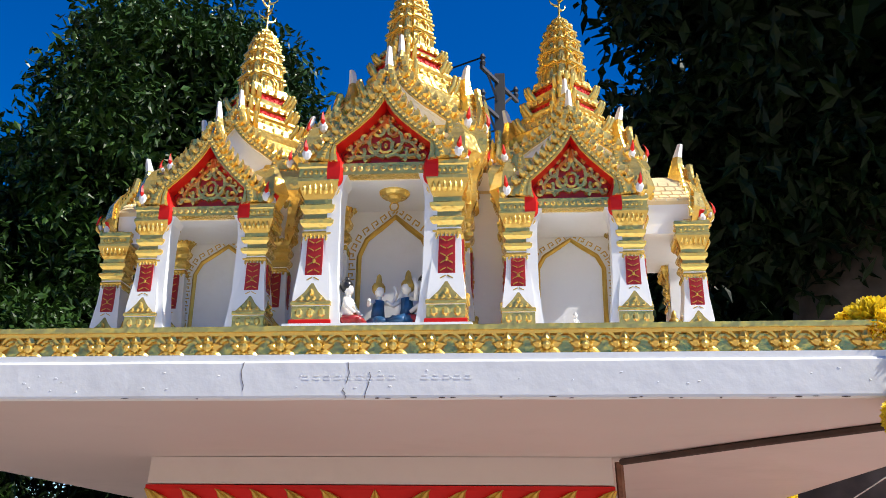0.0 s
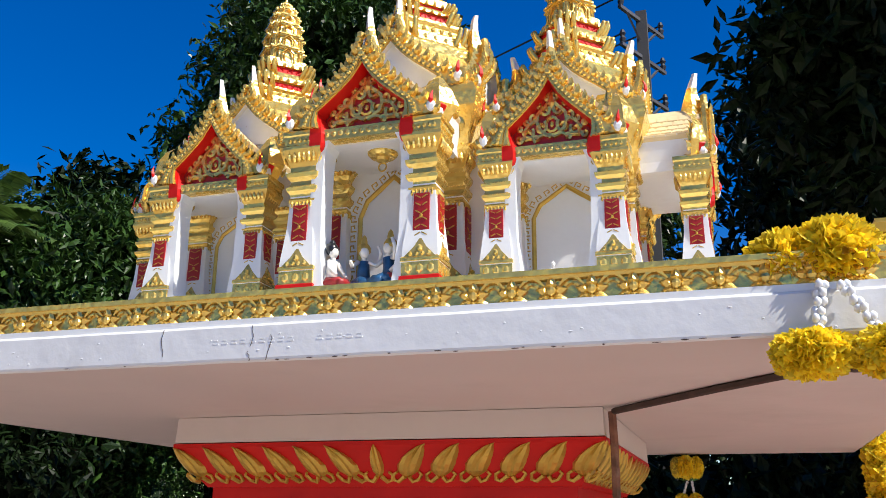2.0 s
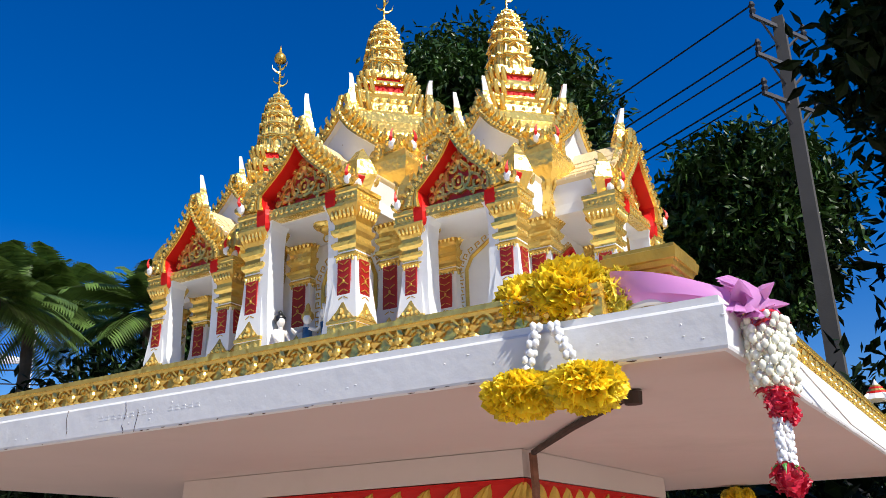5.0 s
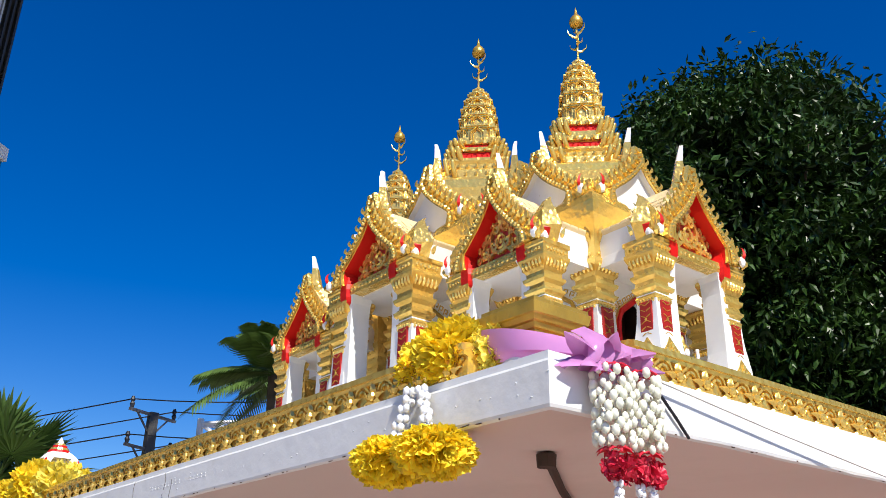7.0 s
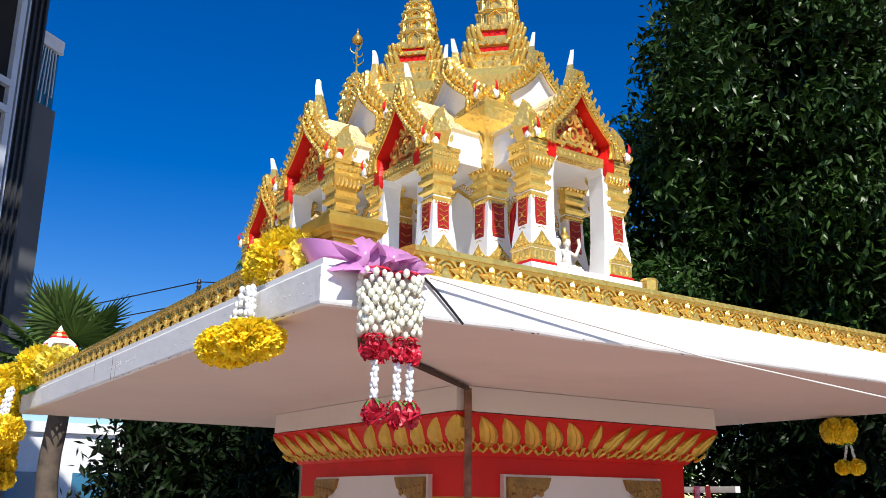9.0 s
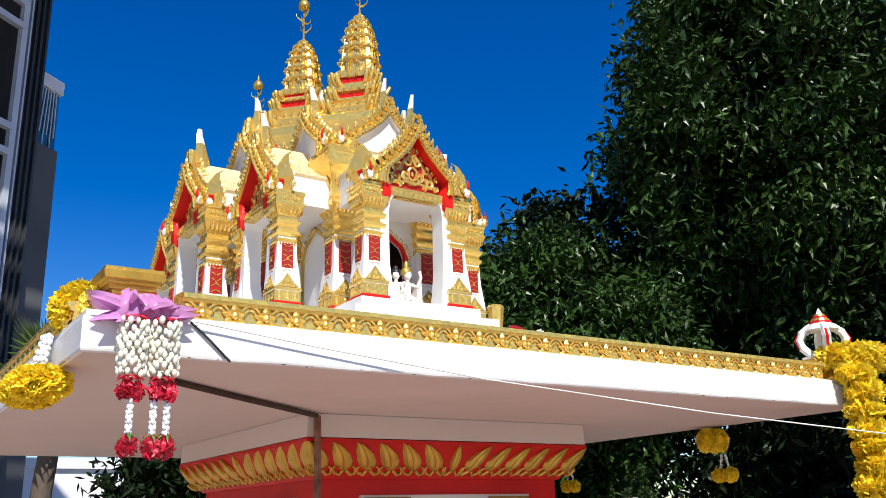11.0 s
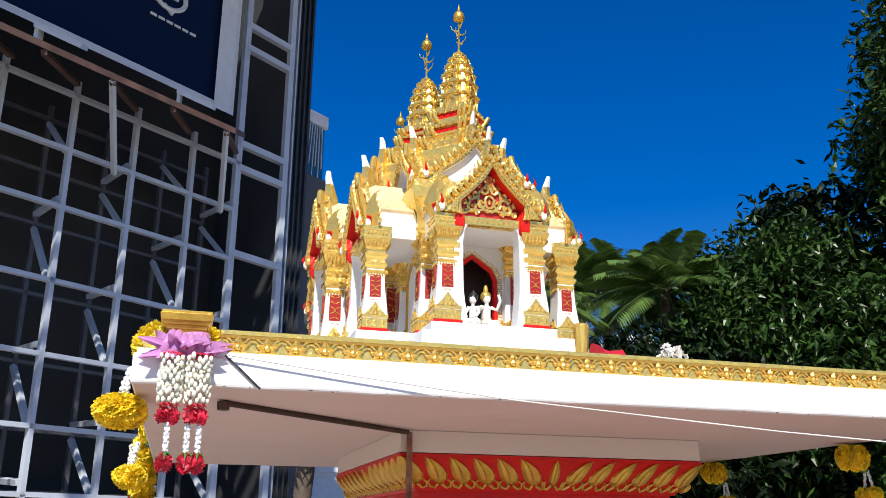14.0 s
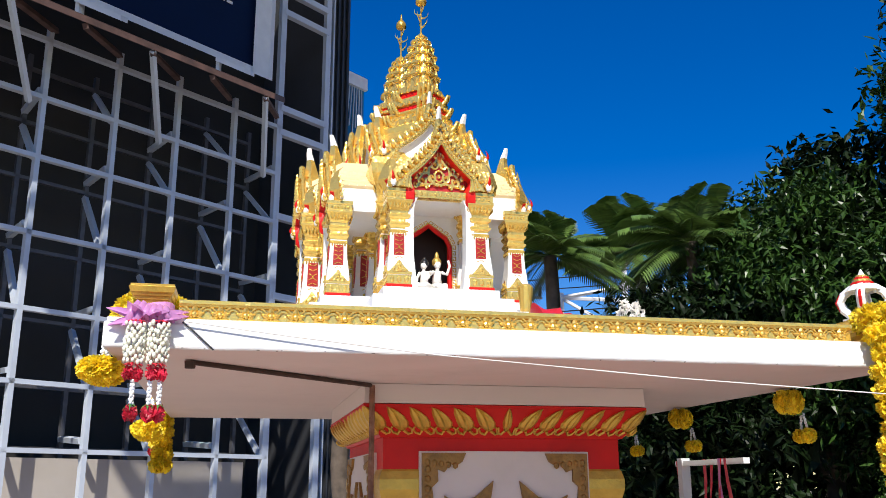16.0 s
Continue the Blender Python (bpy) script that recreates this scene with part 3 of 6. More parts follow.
def gable(v, hw, z0, z1, tip, f, parent, pediment, flames, face_mat):
    """A gable end facing -y at distance v: an angular ogee with a recessed field."""
    hh = z1 - z0
    edge = [(hw * a, z0 + hh * z) for a, z in ((1.0, 0.0), (0.90, 0.10), (0.74, 0.23), (0.58, 0.35), (0.44, 0.47), (0.31, 0.60), (0.19, 0.73), (0.09, 0.87), (0.0, 1.0))]
    if pediment:
        hole = [(hw * a, z0 + hh * z) for a, z in ((0.57, -0.05), (0.60, 0.06), (0.60, 0.17), (0.46, 0.28), (0.34, 0.38), (0.24, 0.47), (0.14, 0.57), (0.06, 0.68), (0.0, 0.77))]
    else:
        hole = [(hw * a, z0 + hh * z) for a, z in ((0.50, -0.30), (0.62, -0.12), (0.68, 0.10), (0.52, 0.24), (0.38, 0.35), (0.26, 0.46), (0.16, 0.56), (0.07, 0.68), (0.0, 0.78))]
    depth = 0.026 if pediment else 0.014
    outline = [(-a, z) for a, z in hole] + [(a, z) for a, z in reversed(hole[:-1])]
    bm = bmesh.new()
    prism(bm, [(a * 1.06, z) for a, z in outline], -v + depth, -v + depth + 0.008)
    gb = part("gable", warp(bm, f), PLAQUE_RED if pediment else face_mat, parent)
    bm = bmesh.new()
    rings(bm, [[(a * k, -v + d, z0 + (z - z0) * k) for a, z in outline] for k, d in ((1.0, -0.004), (0.985, depth + 0.002), (0.90 if pediment else 0.96, depth - 0.002), (0.90 if pediment else 0.96, depth + 0.003))], cap=False, closed=False)
    part("reveal", warp(bm, f), face_mat, gb)
    for s in (-1, 1):
        bm = bmesh.new()
        for k0, k1, d0, d1 in ((0.0, 0.42, 0.0, 0.046), (0.36, 0.74, -0.010, 0.030), (0.70, 1.0, -0.004, 0.020), (0.80, 0.92, -0.009, 0.0)):
            lp = []
            for (a, z), (c, y) in zip(edge, hole):
                ao, zo, ai, zi = a + (c - a) * k0, z + (y - z) * k0, a + (c - a) * k1, z + (y - z) * k1
                lp.append([(s * ao, -v + d0, zo), (s * ao, -v + d1, zo), (s * ai, -v + d1, zi), (s * ai, -v + d0, zi)])
            rings(bm, lp)
        n = 18
        for i in range(n):
            t = (i + 0.5) / n * (len(edge) - 1)
            j = min(int(t), len(edge) - 2)
            a = edge[j][0] + (edge[j + 1][0] - edge[j][0]) * (t - j)
            z = edge[j][1] + (edge[j + 1][1] - edge[j][1]) * (t - j)
            c = hole[j][0] + (hole[j + 1][0] - hole[j][0]) * (t - j)
            y = hole[j][1] + (hole[j + 1][1] - hole[j][1]) * (t - j)
            blob(bm, (s * (a + (c - a) * 0.55), -v - 0.009, z + (y - z) * 0.55), 0.0046, 0.005, 0.0046, 6, 3)
        board = part("bargeboard", warp(bm, f), GOLD, gb)
        for i in range(flames):
            t = (i + 0.35) / flames * (len(edge) - 1)
            j = min(int(t), len(edge) - 2)
            a = edge[j][0] + (edge[j + 1][0] - edge[j][0]) * (t - j)
            z = edge[j][1] + (edge[j + 1][1] - edge[j][1]) * (t - j)
            bm = bmesh.new()
            flame(bm, (s * a, -v + 0.008, z - 0.003), (s * 0.35, -0.1, 1), (s * 0.7, -0.5, 0), 0.028, 0.014, 0.012)
            blob(bm, (s * a, -v - 0.005, z - 0.003), 0.0048, 0.0045, 0.0055, 6, 3)
            flame(bm, (s * (a + 0.004), -v - 0.004, z - 0.010), (s * 0.5, -0.25, 1), (s * 0.5, -0.7, 0), 0.022, 0.012, 0.009)
            flame(bm, (s * (a + 0.002), -v + 0.022, z - 0.004), (s * 0.5, 0.2, 1), (s * 0.8, 0.2, 0), 0.026, 0.014, 0.010)
            part("crest_flame", warp(bm, f), GOLD, board, smooth=False)
        bm = bmesh.new()
        a, z = edge[0]
        blob(bm, (s * (a - 0.004), -v - 0.008, z + 0.006), 0.008, 0.006, 0.011, 7, 4)
        part("eave_drop", warp(bm, f), WHITE, gb, "white painted drop at the eave")
        bm = bmesh.new()
        flame(bm, (s * (a - 0.004), -v - 0.010, z + 0.008), (s * 0.1, 0, 1), (0, -1, 0), 0.03, 0.008, 0.008)
        part("eave_flame", warp(bm, f), RED, gb, "red painted flame at the eave")
    # finial: slender blade that rises from the apex
    bm = bmesh.new()
    h = tip - z1
    lp = []
    for k, w, d, c in ((-0.30, 0.017, 0.022, 0.0), (-0.05, 0.019, 0.024, 0.0), (0.18, 0.014, 0.018, 0.002), (0.42, 0.0098, 0.0130, 0.002), (0.66, 0.0075, 0.0098, 0.0), (0.95, 0.0056, 0.0074, -0.005), (1.14, 0.0042, 0.0056, -0.008)):
        z = z1 + h * k
        lp.append([(-w, -v + c + 0.026, z), (0, -v + c - d + 0.026, z), (w, -v + c + 0.026, z), (0, -v + c + d + 0.026, z)])
    rings(bm, lp[:5])
    tip_part = bmesh.new()
    rings(tip_part, lp[4:])
    for k in range(4):
        for s in (-1, 1):
            blob(bm, (s * (0.016 - 0.003 * k), -v + 0.004, z1 - 0.01 + h * 0.14 * k), 0.008, 0.009, 0.008, 6, 3)
    fin = tagged(part("finial", warp(bm, f), GOLD, gb), kind="stuff")
    part("finial_tip", warp(tip_part, f), WHITE, fin, "white finial tip")
    if pediment:
        bm = bmesh.new()
        y = -v + depth - 0.003
        k = hw / 0.150
        zc = z0 + (z1 - z0) * 0.25
        for s in (-1, 1):
            for cx, cz, r, turns, a0 in ((0.024, zc - 0.004, 0.014, 1.2, 2.2), (0.052, zc - 0.014, 0.013, 1.2, 2.4), (0.015, zc + 0.029, 0.012, 1.2, 2.6), (0.040, zc + 0.016, 0.010, 1.1, 4.2), (0.072, zc - 0.024, 0.008, 1.1, 3.0), (0.072, zc - 0.004, 0.006, 1.0, 1.0),
                                         (0.010, zc + 0.054, 0.008, 1.1, 2.0), (0.028, zc + 0.040, 0.006, 1.0, 4.5), (0.034, zc - 0.026, 0.007, 1.0, 5.0), (0.056, zc + 0.008, 0.006, 1.0, 3.6)):
                tube(bm, [(s * x * k, y, z) for x, z in [(p[0], p[1]) for p in spiral(cx, cz, r, turns, a0, 1)]], 0.0038, 4)
            tube(bm, [(s * a * 0.64 * k, y, zz) for a, zz in ((0.11, z0 + 0.013), (0.085, z0 + 0.016), (0.06, z0 + 0.012), (0.03, z0 + 0.018), (0.004, z0 + 0.012))], 0.004, 4)
            tube(bm, [(s * a * k, y, zc + zz) for a, zz in ((0.0, 0.050), (0.013, 0.036), (0.030, 0.022), (0.033, 0.006), (0.026, -0.010), (0.012, -0.020), (0.0, -0.022))], 0.0042, 4)
            tube(bm, [(s * a * k, y, zc + zz) for a, zz in ((0.030, 0.012), (0.050, 0.004), (0.064, -0.012), (0.058, -0.026), (0.040, -0.024))], 0.0036, 4)
        tube(bm, [(0.011 * math.sin(a), y, zc + 0.011 * math.cos(a) * 1.3) for a in np.linspace(0, 6.283, 12)], 0.0034, 4)
        blob(bm, (0, y, zc), 0.004, 0.003, 0.006, 6, 3)
        flame(bm, (0, y, zc + 0.030), (0, 0, 1), (0, -1, 0), 0.040, 0.012, 0.006)
        tagged(part("pediment_scroll", warp(bm, f), GOLD, gb, "gilded scrollwork in relief"), kind="stuff")
    return gb


def arch_pts(hw, spring, apex, z0):
    return [(-hw, z0), (-hw, spring), (-hw * 0.80, spring + (apex - spring) * 0.42), (-hw * 0.38, spring + (apex - spring) * 0.72), (0, apex),
            (hw * 0.38, spring + (apex - spring) * 0.72), (hw * 0.80, spring + (apex - spring) * 0.42), (hw, spring), (hw, z0)]


def core_wall(v, f, parent, is_open, main=False):
    hw, top = 0.086, 2.300
    bm = bmesh.new()
    ap = arch_pts(0.056, 2.085, 2.140, ZB) if is_open else arch_pts(0.060, 2.092, 2.156, ZB) if main else arch_pts(0.064, 2.100, 2.160, ZB)
    if is_open:
        rect = [(-hw, ZB), (-hw, 2.08), (-hw, 2.18), (-hw, top), (0, top), (hw, top), (hw, 2.18), (hw, 2.08), (hw, ZB)]
        lp = []
        for d in (-v, -v + 0.012):
            lp.append([(a, d, z) for a, z in rect])
            lp.append([(a, d, z) for a, z in ap])
        o0, i0, o1, i1 = lp
        rings(bm, [o0, i0, i1, o1], cap=False, closed=False)
    else:
        box(bm, -hw, hw, -v, -v + 0.012, ZB, top)
    wall = part("wall", warp(bm, f), WHITE, parent)
    # moulding round the arch
    bm = bmesh.new()
    if is_open:
        # boards added behind the arch; the opening's darkness is put into their colour
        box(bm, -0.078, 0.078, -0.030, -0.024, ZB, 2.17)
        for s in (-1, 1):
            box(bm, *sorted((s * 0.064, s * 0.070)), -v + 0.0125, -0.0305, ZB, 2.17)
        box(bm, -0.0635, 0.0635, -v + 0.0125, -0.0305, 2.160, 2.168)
        part("niche", warp(bm, f), NICHE_SHADE, wall, "added niche lining, dark brown to stand for the unlit inside")
        bm = bmesh.new()
        tube(bm, [(a, -v - 0.002, z) for a, z in ap], 0.0065, 6)
        part("arch_frame", warp(bm, f), RED, wall, "red painted arch frame")
        bm = bmesh.new()
        tube(bm, [(a * 1.10, -v - 0.001, ZB + (z - ZB) * 1.03) for a, z in ap], 0.003, 4)
        part("arch_moulding", warp(bm, f), GOLD, wall)
    else:
        tube(bm, [(a, -v - 0.0005, z) for a, z in ap], 0.0048, 5)
        part("arch_moulding", warp(bm, f), GOLD_DULL, wall, "dull gold arch moulding")
    bm = bmesh.new()
    big = [(a * 1.20, ZB + (z - ZB) * 1.055) for a, z in ap]
    for (a0, z0), (a1, z1) in zip(big, big[1:]):
        d = math.hypot(a1 - a0, z1 - z0)
        n = max(1, round(d / 0.0155))
        for i in range(n):
            t = (i + 0.5) / n
            a, z = a0 + (a1 - a0) * t, z0 + (z1 - z0) * t
            ta, tz = (a1 - a0) / d, (z1 - z0) / d
            na, nz = -tz, ta
            pts = [(-0.0048, -0.005), (-0.0048, 0.005), (0.0046, 0.005), (0.0046, -0.001), (0.0, -0.001)]
            tube(bm, [(a + ta * p + na * q, -v - 0.0003, z + tz * p + nz * q) for p, q in pts], 0.0015, 4)
    tagged(part("key_pattern", warp(bm, f), GOLD_DULL, wall, "painted key pattern in dull gold"), kind="stuff")


def porch(cx, main, quarter, is_open=False):
    f = placed(cx, main, quarter)
    v = 0.263
    bm = bmesh.new()
    # eaves, side fascia and roof slopes
    for s in (-1, 1):
        e = [(s * 0.122, 2.186), (s * 0.128, 2.236), (s * 0.118, 2.238), (s * 0.112, 2.186)]
        prism(bm, e, -0.235, -0.10)
    box(bm, -0.122, 0.122, -0.240, -0.10, 2.166, 2.187)
    pr = part("porch", warp(bm, f), WHITE, HOUSE, "white porch ceiling and eaves")
    for s in (-1, 1):
        bm = bmesh.new()
        eg = ogee(0.130, 2.232, 2.340, 6)
        rings(bm, [[(s * a, -0.248, z), (s * a, -0.06, z), (s * a * 0.97, -0.06, z - 0.008), (s * a * 0.97, -0.248, z - 0.008)] for a, z in eg])
        roof = part("roof_slope", warp(bm, f), TILE, pr, "beige tiled roof slope")
        bm = bmesh.new()
        for i in range(5):
            a, z = eg[i]
            b, zz = eg[i + 1]
            for k in range(9):
                y = -0.243 + 0.021 * k + (0.010 if i % 2 else 0)
                rings(bm, [[(s * a, y - 0.0095, z + 0.004), (s * a, y + 0.0095, z + 0.004), (s * b, y + 0.008, zz + 0.0015), (s * b, y - 0.008, zz + 0.0015)],
                           [(s * a, y - 0.0095, z), (s * a, y + 0.0095, z), (s * b, y + 0.008, zz), (s * b, y - 0.008, zz)]])
        part("roof_tiles", warp(bm, f), TILE, roof)
    for s in (-1, 1):
        col = flared_column(s * 0.1015, -0.234, 0.029, f, pr, ((0, -1), (s, 0)), 2.188)
        bm = bmesh.new()
        lp = []
        for z, fl in ((ZB, 0.010), (ZB + 0.03, 0.006), (2.02, 0.001), (2.08, 0.0), (2.13, 0.0), (2.155, 0.003), (2.168, 0.010)):
            lp.append([(s * 0.086, -0.256 - fl * 0.5, z), (s * (0.066 - fl), -0.256 - fl * 0.5, z), (s * (0.066 - fl), -0.216, z), (s * 0.086, -0.216, z)])
        rings(bm, lp)
        part("pilaster", warp(bm, f), WHITE, pr, "plain white inner pilaster")
        bm = bmesh.new()
        lp = []
        for z, g, o in ((2.152, 0.004, 0.0), (2.156, -0.001, 0.004), (2.164, -0.005, 0.006), (2.178, -0.006, 0.007), (2.190, -0.003, 0.006), (2.200, 0.003, 0.002), (2.212, 0.008, 0.0)):
            lp.append([(s * 0.0875, -0.262 - o, z), (s * (0.070 + g * 0.5), -0.262 - o, z), (s * (0.064 + g), -0.250 - o * 0.4, z), (s * (0.064 + g), -0.218, z), (s * 0.0875, -0.214, z)])
        rings(bm, lp)
        part("red_corbel", warp(bm, f), RED, pr, "red painted corbel block")
        horn(s * 0.120, -0.240, 2.186, 0.090, f, pr, (s * 0.4, -1, 0))
    bm = bmesh.new()
    prism(bm, [(-0.066, 2.168), (0.066, 2.168), (0.066, 2.187), (-0.066, 2.187)], -0.262, -0.236)
    for k in range(11):
        blob(bm, (-0.060 + 0.012 * k, -0.2625, 2.177), 0.0045, 0.002, 0.0045, 6, 3)
    part("lintel", warp(bm, f), GOLD, pr)
    gable(v + 0.004, 0.124, 2.194, 2.342, 2.408, f, pr, True, 11, RED)
    core_wall(0.112, f, pr, is_open, main)


def upper_gable(cx, main, quarter):
    f = placed(cx, main, quarter)
    g = gable(0.146, 0.130, 2.318, 2.436, 2.503, f, HOUSE, False, 9, WHITE)
    bm = bmesh.new()
    eg = ogee(0.120, 2.316, 2.416, 6)
    lp = [[(a, -0.138, z) for a, z in eg] + [(-a, -0.138, z) for a, z in reversed(eg[:-1])],
          [(a, 0.0, z) for a, z in eg] + [(-a, 0.0, z) for a, z in reversed(eg[:-1])]]
    rings(bm, lp)
    part("upper_roof", warp(bm, f), WHITE, g, "smooth white upper roof")
    bm = bmesh.new()
    box(bm, -0.100, 0.100, -0.128, 0.0, 2.26, 2.318)
    part("upper_eave", warp(bm, f), WHITE, g)


def spire(cx, main):
    square = placed(cx, main, 0)

    def f(p):
        return square(((p[0] - p[1]) * 0.7071, (p[0] + p[1]) * 0.7071, p[2]))
    bm = bmesh.new()
    stack(bm, [(2.36, 0.098), (2.40, 0.092), (2.425, 0.080), (2.44, 0.082), (2.446, 0.078), (2.462, 0.074), (2.468, 0.066), (2.478, 0.062), (2.484, 0.066), (2.490, 0.064),
               (2.491, 0.054), (2.508, 0.052), (2.509, 0.060), (2.520, 0.059), (2.521, 0.055), (2.532, 0.056), (2.534, 0.048), (2.549, 0.047), (2.550, 0.054), (2.558, 0.053), (2.560, 0.046), (2.575, 0.044)])
    for zz, hh, n in ((2.452, 0.076, 7), (2.472, 0.066, 7), (2.514, 0.060, 7), (2.554, 0.054, 6)):
        for nx, ny in ((1, 0), (-1, 0), (0, 1), (0, -1)):
            for i in range(n):
                k = (2 * i / (n - 1) - 1) * hh * 0.9
                blob(bm, (nx * hh + ny * k, ny * hh + nx * k, zz), 0.005, 0.005, 0.006, 5, 3)
    sp = part("spire", warp(bm, f), GOLD, HOUSE)
    for z0, h in ((2.4925, 0.0535), (2.5355, 0.0478)):
        bm = bmesh.new()
        stack(bm, [(z0, h + 0.0015), (z0 + 0.013, h + 0.0015)])
        for nx, ny in ((1, 0), (-1, 0), (0, 1), (0, -1)):
            for i in range(9):
                k = (i / 4 - 1) * h * 0.9
                blob(bm, (nx * (h + 0.001) + ny * k, ny * (h + 0.001) + nx * k, z0 + 0.0065), 0.0028, 0.0028, 0.004, 5, 3)
        part("red_band", warp(bm, f), RED, sp, "red band with gold beads")
    # claw-like antefixes at the corners
    for zc, r, h in ((2.446, 0.078, 0.036), (2.486, 0.064, 0.036), (2.526, 0.056, 0.036)):
        for sx in (-1, 1):
            for sy in (-1, 1):
                for da in (-0.26, -0.09, 0.09, 0.26):
                    bm = bmesh.new()
                    a = math.atan2(sy, sx) + da
                    o_ = Vector((math.cos(a), math.sin(a), 0))
                    c = o_ * r * (1.24 - 0.7 * da * da) + Vector((0, 0, zc))
                    hk = h * (1.0 - 2.2 * da * da)
                    tube(bm, [c - o_ * 0.020 - Vector((0, 0, 0.006)), c - o_ * 0.004 + Vector((0, 0, hk * 0.1)), c + o_ * hk * 0.12 + Vector((0, 0, hk * 0.45)), c + o_ * hk * 0.32 + Vector((0, 0, hk * 0.88)), c + o_ * hk * 0.34 + Vector((0, 0, hk))], 0.0066, 6, lambda t: 1.15 - 0.45 * t)
                    part("corner_antefix", warp(bm, f), GOLD, sp, smooth=True)
    # the tapering prang with stepped corners
    bm = bmesh.new()
    tiers = [(2.568, 0.0475), (2.610, 0.0465), (2.645, 0.0435), (2.676, 0.0390), (2.703, 0.0325), (2.725, 0.0245), (2.742, 0.0135)]
    lp = []
    def ring12(z, h):
        n = h * 0.52
        m = h * 0.80
        pts = [(n, -h), (n, -m), (m, -m), (m, -n), (h, -n), (h, n), (m, n), (m, m), (n, m), (n, h), (-n, h), (-n, m), (-m, m), (-m, n), (-h, n), (-h, -n), (-m, -n), (-m, -m), (-n, -m), (-n, -h)]
        return [(x, y, z) for x, y in pts]
    for (z0, h0), (z1, h1) in zip(tiers, tiers[1:]):
        lp += [ring12(z0, h0 * 0.90), ring12(z1 - 0.010, h1 * 0.92), ring12(z1 - 0.009, h1 * 1.00), ring12(z1 - 0.006, h1 * 1.01), ring12(z1 - 0.0055, h1 * 1.09), ring12(z1 - 0.001, h1 * 1.09)]
    lp += [ring12(2.742, 0.012), ring12(2.752, 0.003)]
    rings(bm, lp)
    part("prang", warp(bm, f), GOLD, sp)
    bm = bmesh.new()
    for (z0, h0), (z1, h1) in zip(tiers[:-1], tiers[1:]):
        hgt = z1 - z0 - 0.008
        for nx, ny in ((1, 0), (-1, 0), (0, 1), (0, -1)):
            r = (h0 + h1) / 2 * 0.92
            out, side = Vector((nx, ny, 0)), Vector((ny, nx, 0))
            c = out * r + Vector((0, 0, z0))
            for w_, q in ((0.34, 0.0026), (0.20, 0.0014)):
                tube(bm, [c + side * a + out * 0.0025 + Vector((0, 0, z)) for a, z in ((-h1 * w_, 0.0), (-h1 * w_, hgt * 0.6), (0, hgt * (0.7 + w_)), (h1 * w_, hgt * 0.6), (h1 * w_, 0.0))], q, 4)
            for k in (-0.66, -0.58, 0.58, 0.66):
                p = out * r * 0.86 + side * h1 * k * 1.1 + Vector((0, 0, z0))
                tube(bm, [p, p + Vector((0, 0, hgt * 0.92)) - out * (h0 - h1) * 0.8], 0.0026, 5)
    tagged(part("prang_ornament", warp(bm, f), GOLD, sp), kind="stuff")
    bm = bmesh.new()
    lathe(bm, [(2.746, 0.0055), (2.756, 0.0028), (2.80, 0.0022), (2.846, 0.0022)], 6)
    for i in range(7):
        a, z = i * 2.4, 2.772 + 0.010 * i
        o = Vector((math.cos(a), math.sin(a), 0))
        tube(bm, [o * 0.001 + Vector((0, 0, z)), o * 0.010 + Vector((0, 0, z + 0.001)), o * 0.020 + Vector((0, 0, z + 0.010)), o * 0.022 + Vector((0, 0, z + 0.022))], 0.0034, 4, lambda t: 1.1 - t)
    rod = part("finial_rod", warp(bm, f), GOLD, sp, "thin rod with curling gilt sprigs")
    bm = bmesh.new()
    lathe(bm, [(2.843, 0.004), (2.846, 0.015), (2.852, 0.0165), (2.862, 0.0150), (2.870, 0.0095), (2.874, 0.0045), (2.884, 0.003), (2.896, 0.0008)], 12)
    part("finial_bell", warp(bm, f), GOLD_DULL, rod, "small bell-shaped gilt cap", smooth=True)


def tower(cx, main, quarters, open_quarter=None):
    for q in quarters:
        porch(cx, main, q, q == open_quarter)
    for q in range(4):
        upper_gable(cx, main, q)
    f = placed(cx, main, 0)
    for sx in (-1, 1):
        for sy in (-1, 1):
            col = flared_column(sx * 0.104, sy * 0.104, 0.033, f, HOUSE, ((sx, 0), (0, sy)), 2.352, pier=True)
    spire(cx, main)


SIDE = 0.345
tower(CX, True, (0, 2))
tower(CX + SIDE, False, (0, 1, 2), open_quarter=1)
tower(CX - SIDE, False, (0, 2, 3))


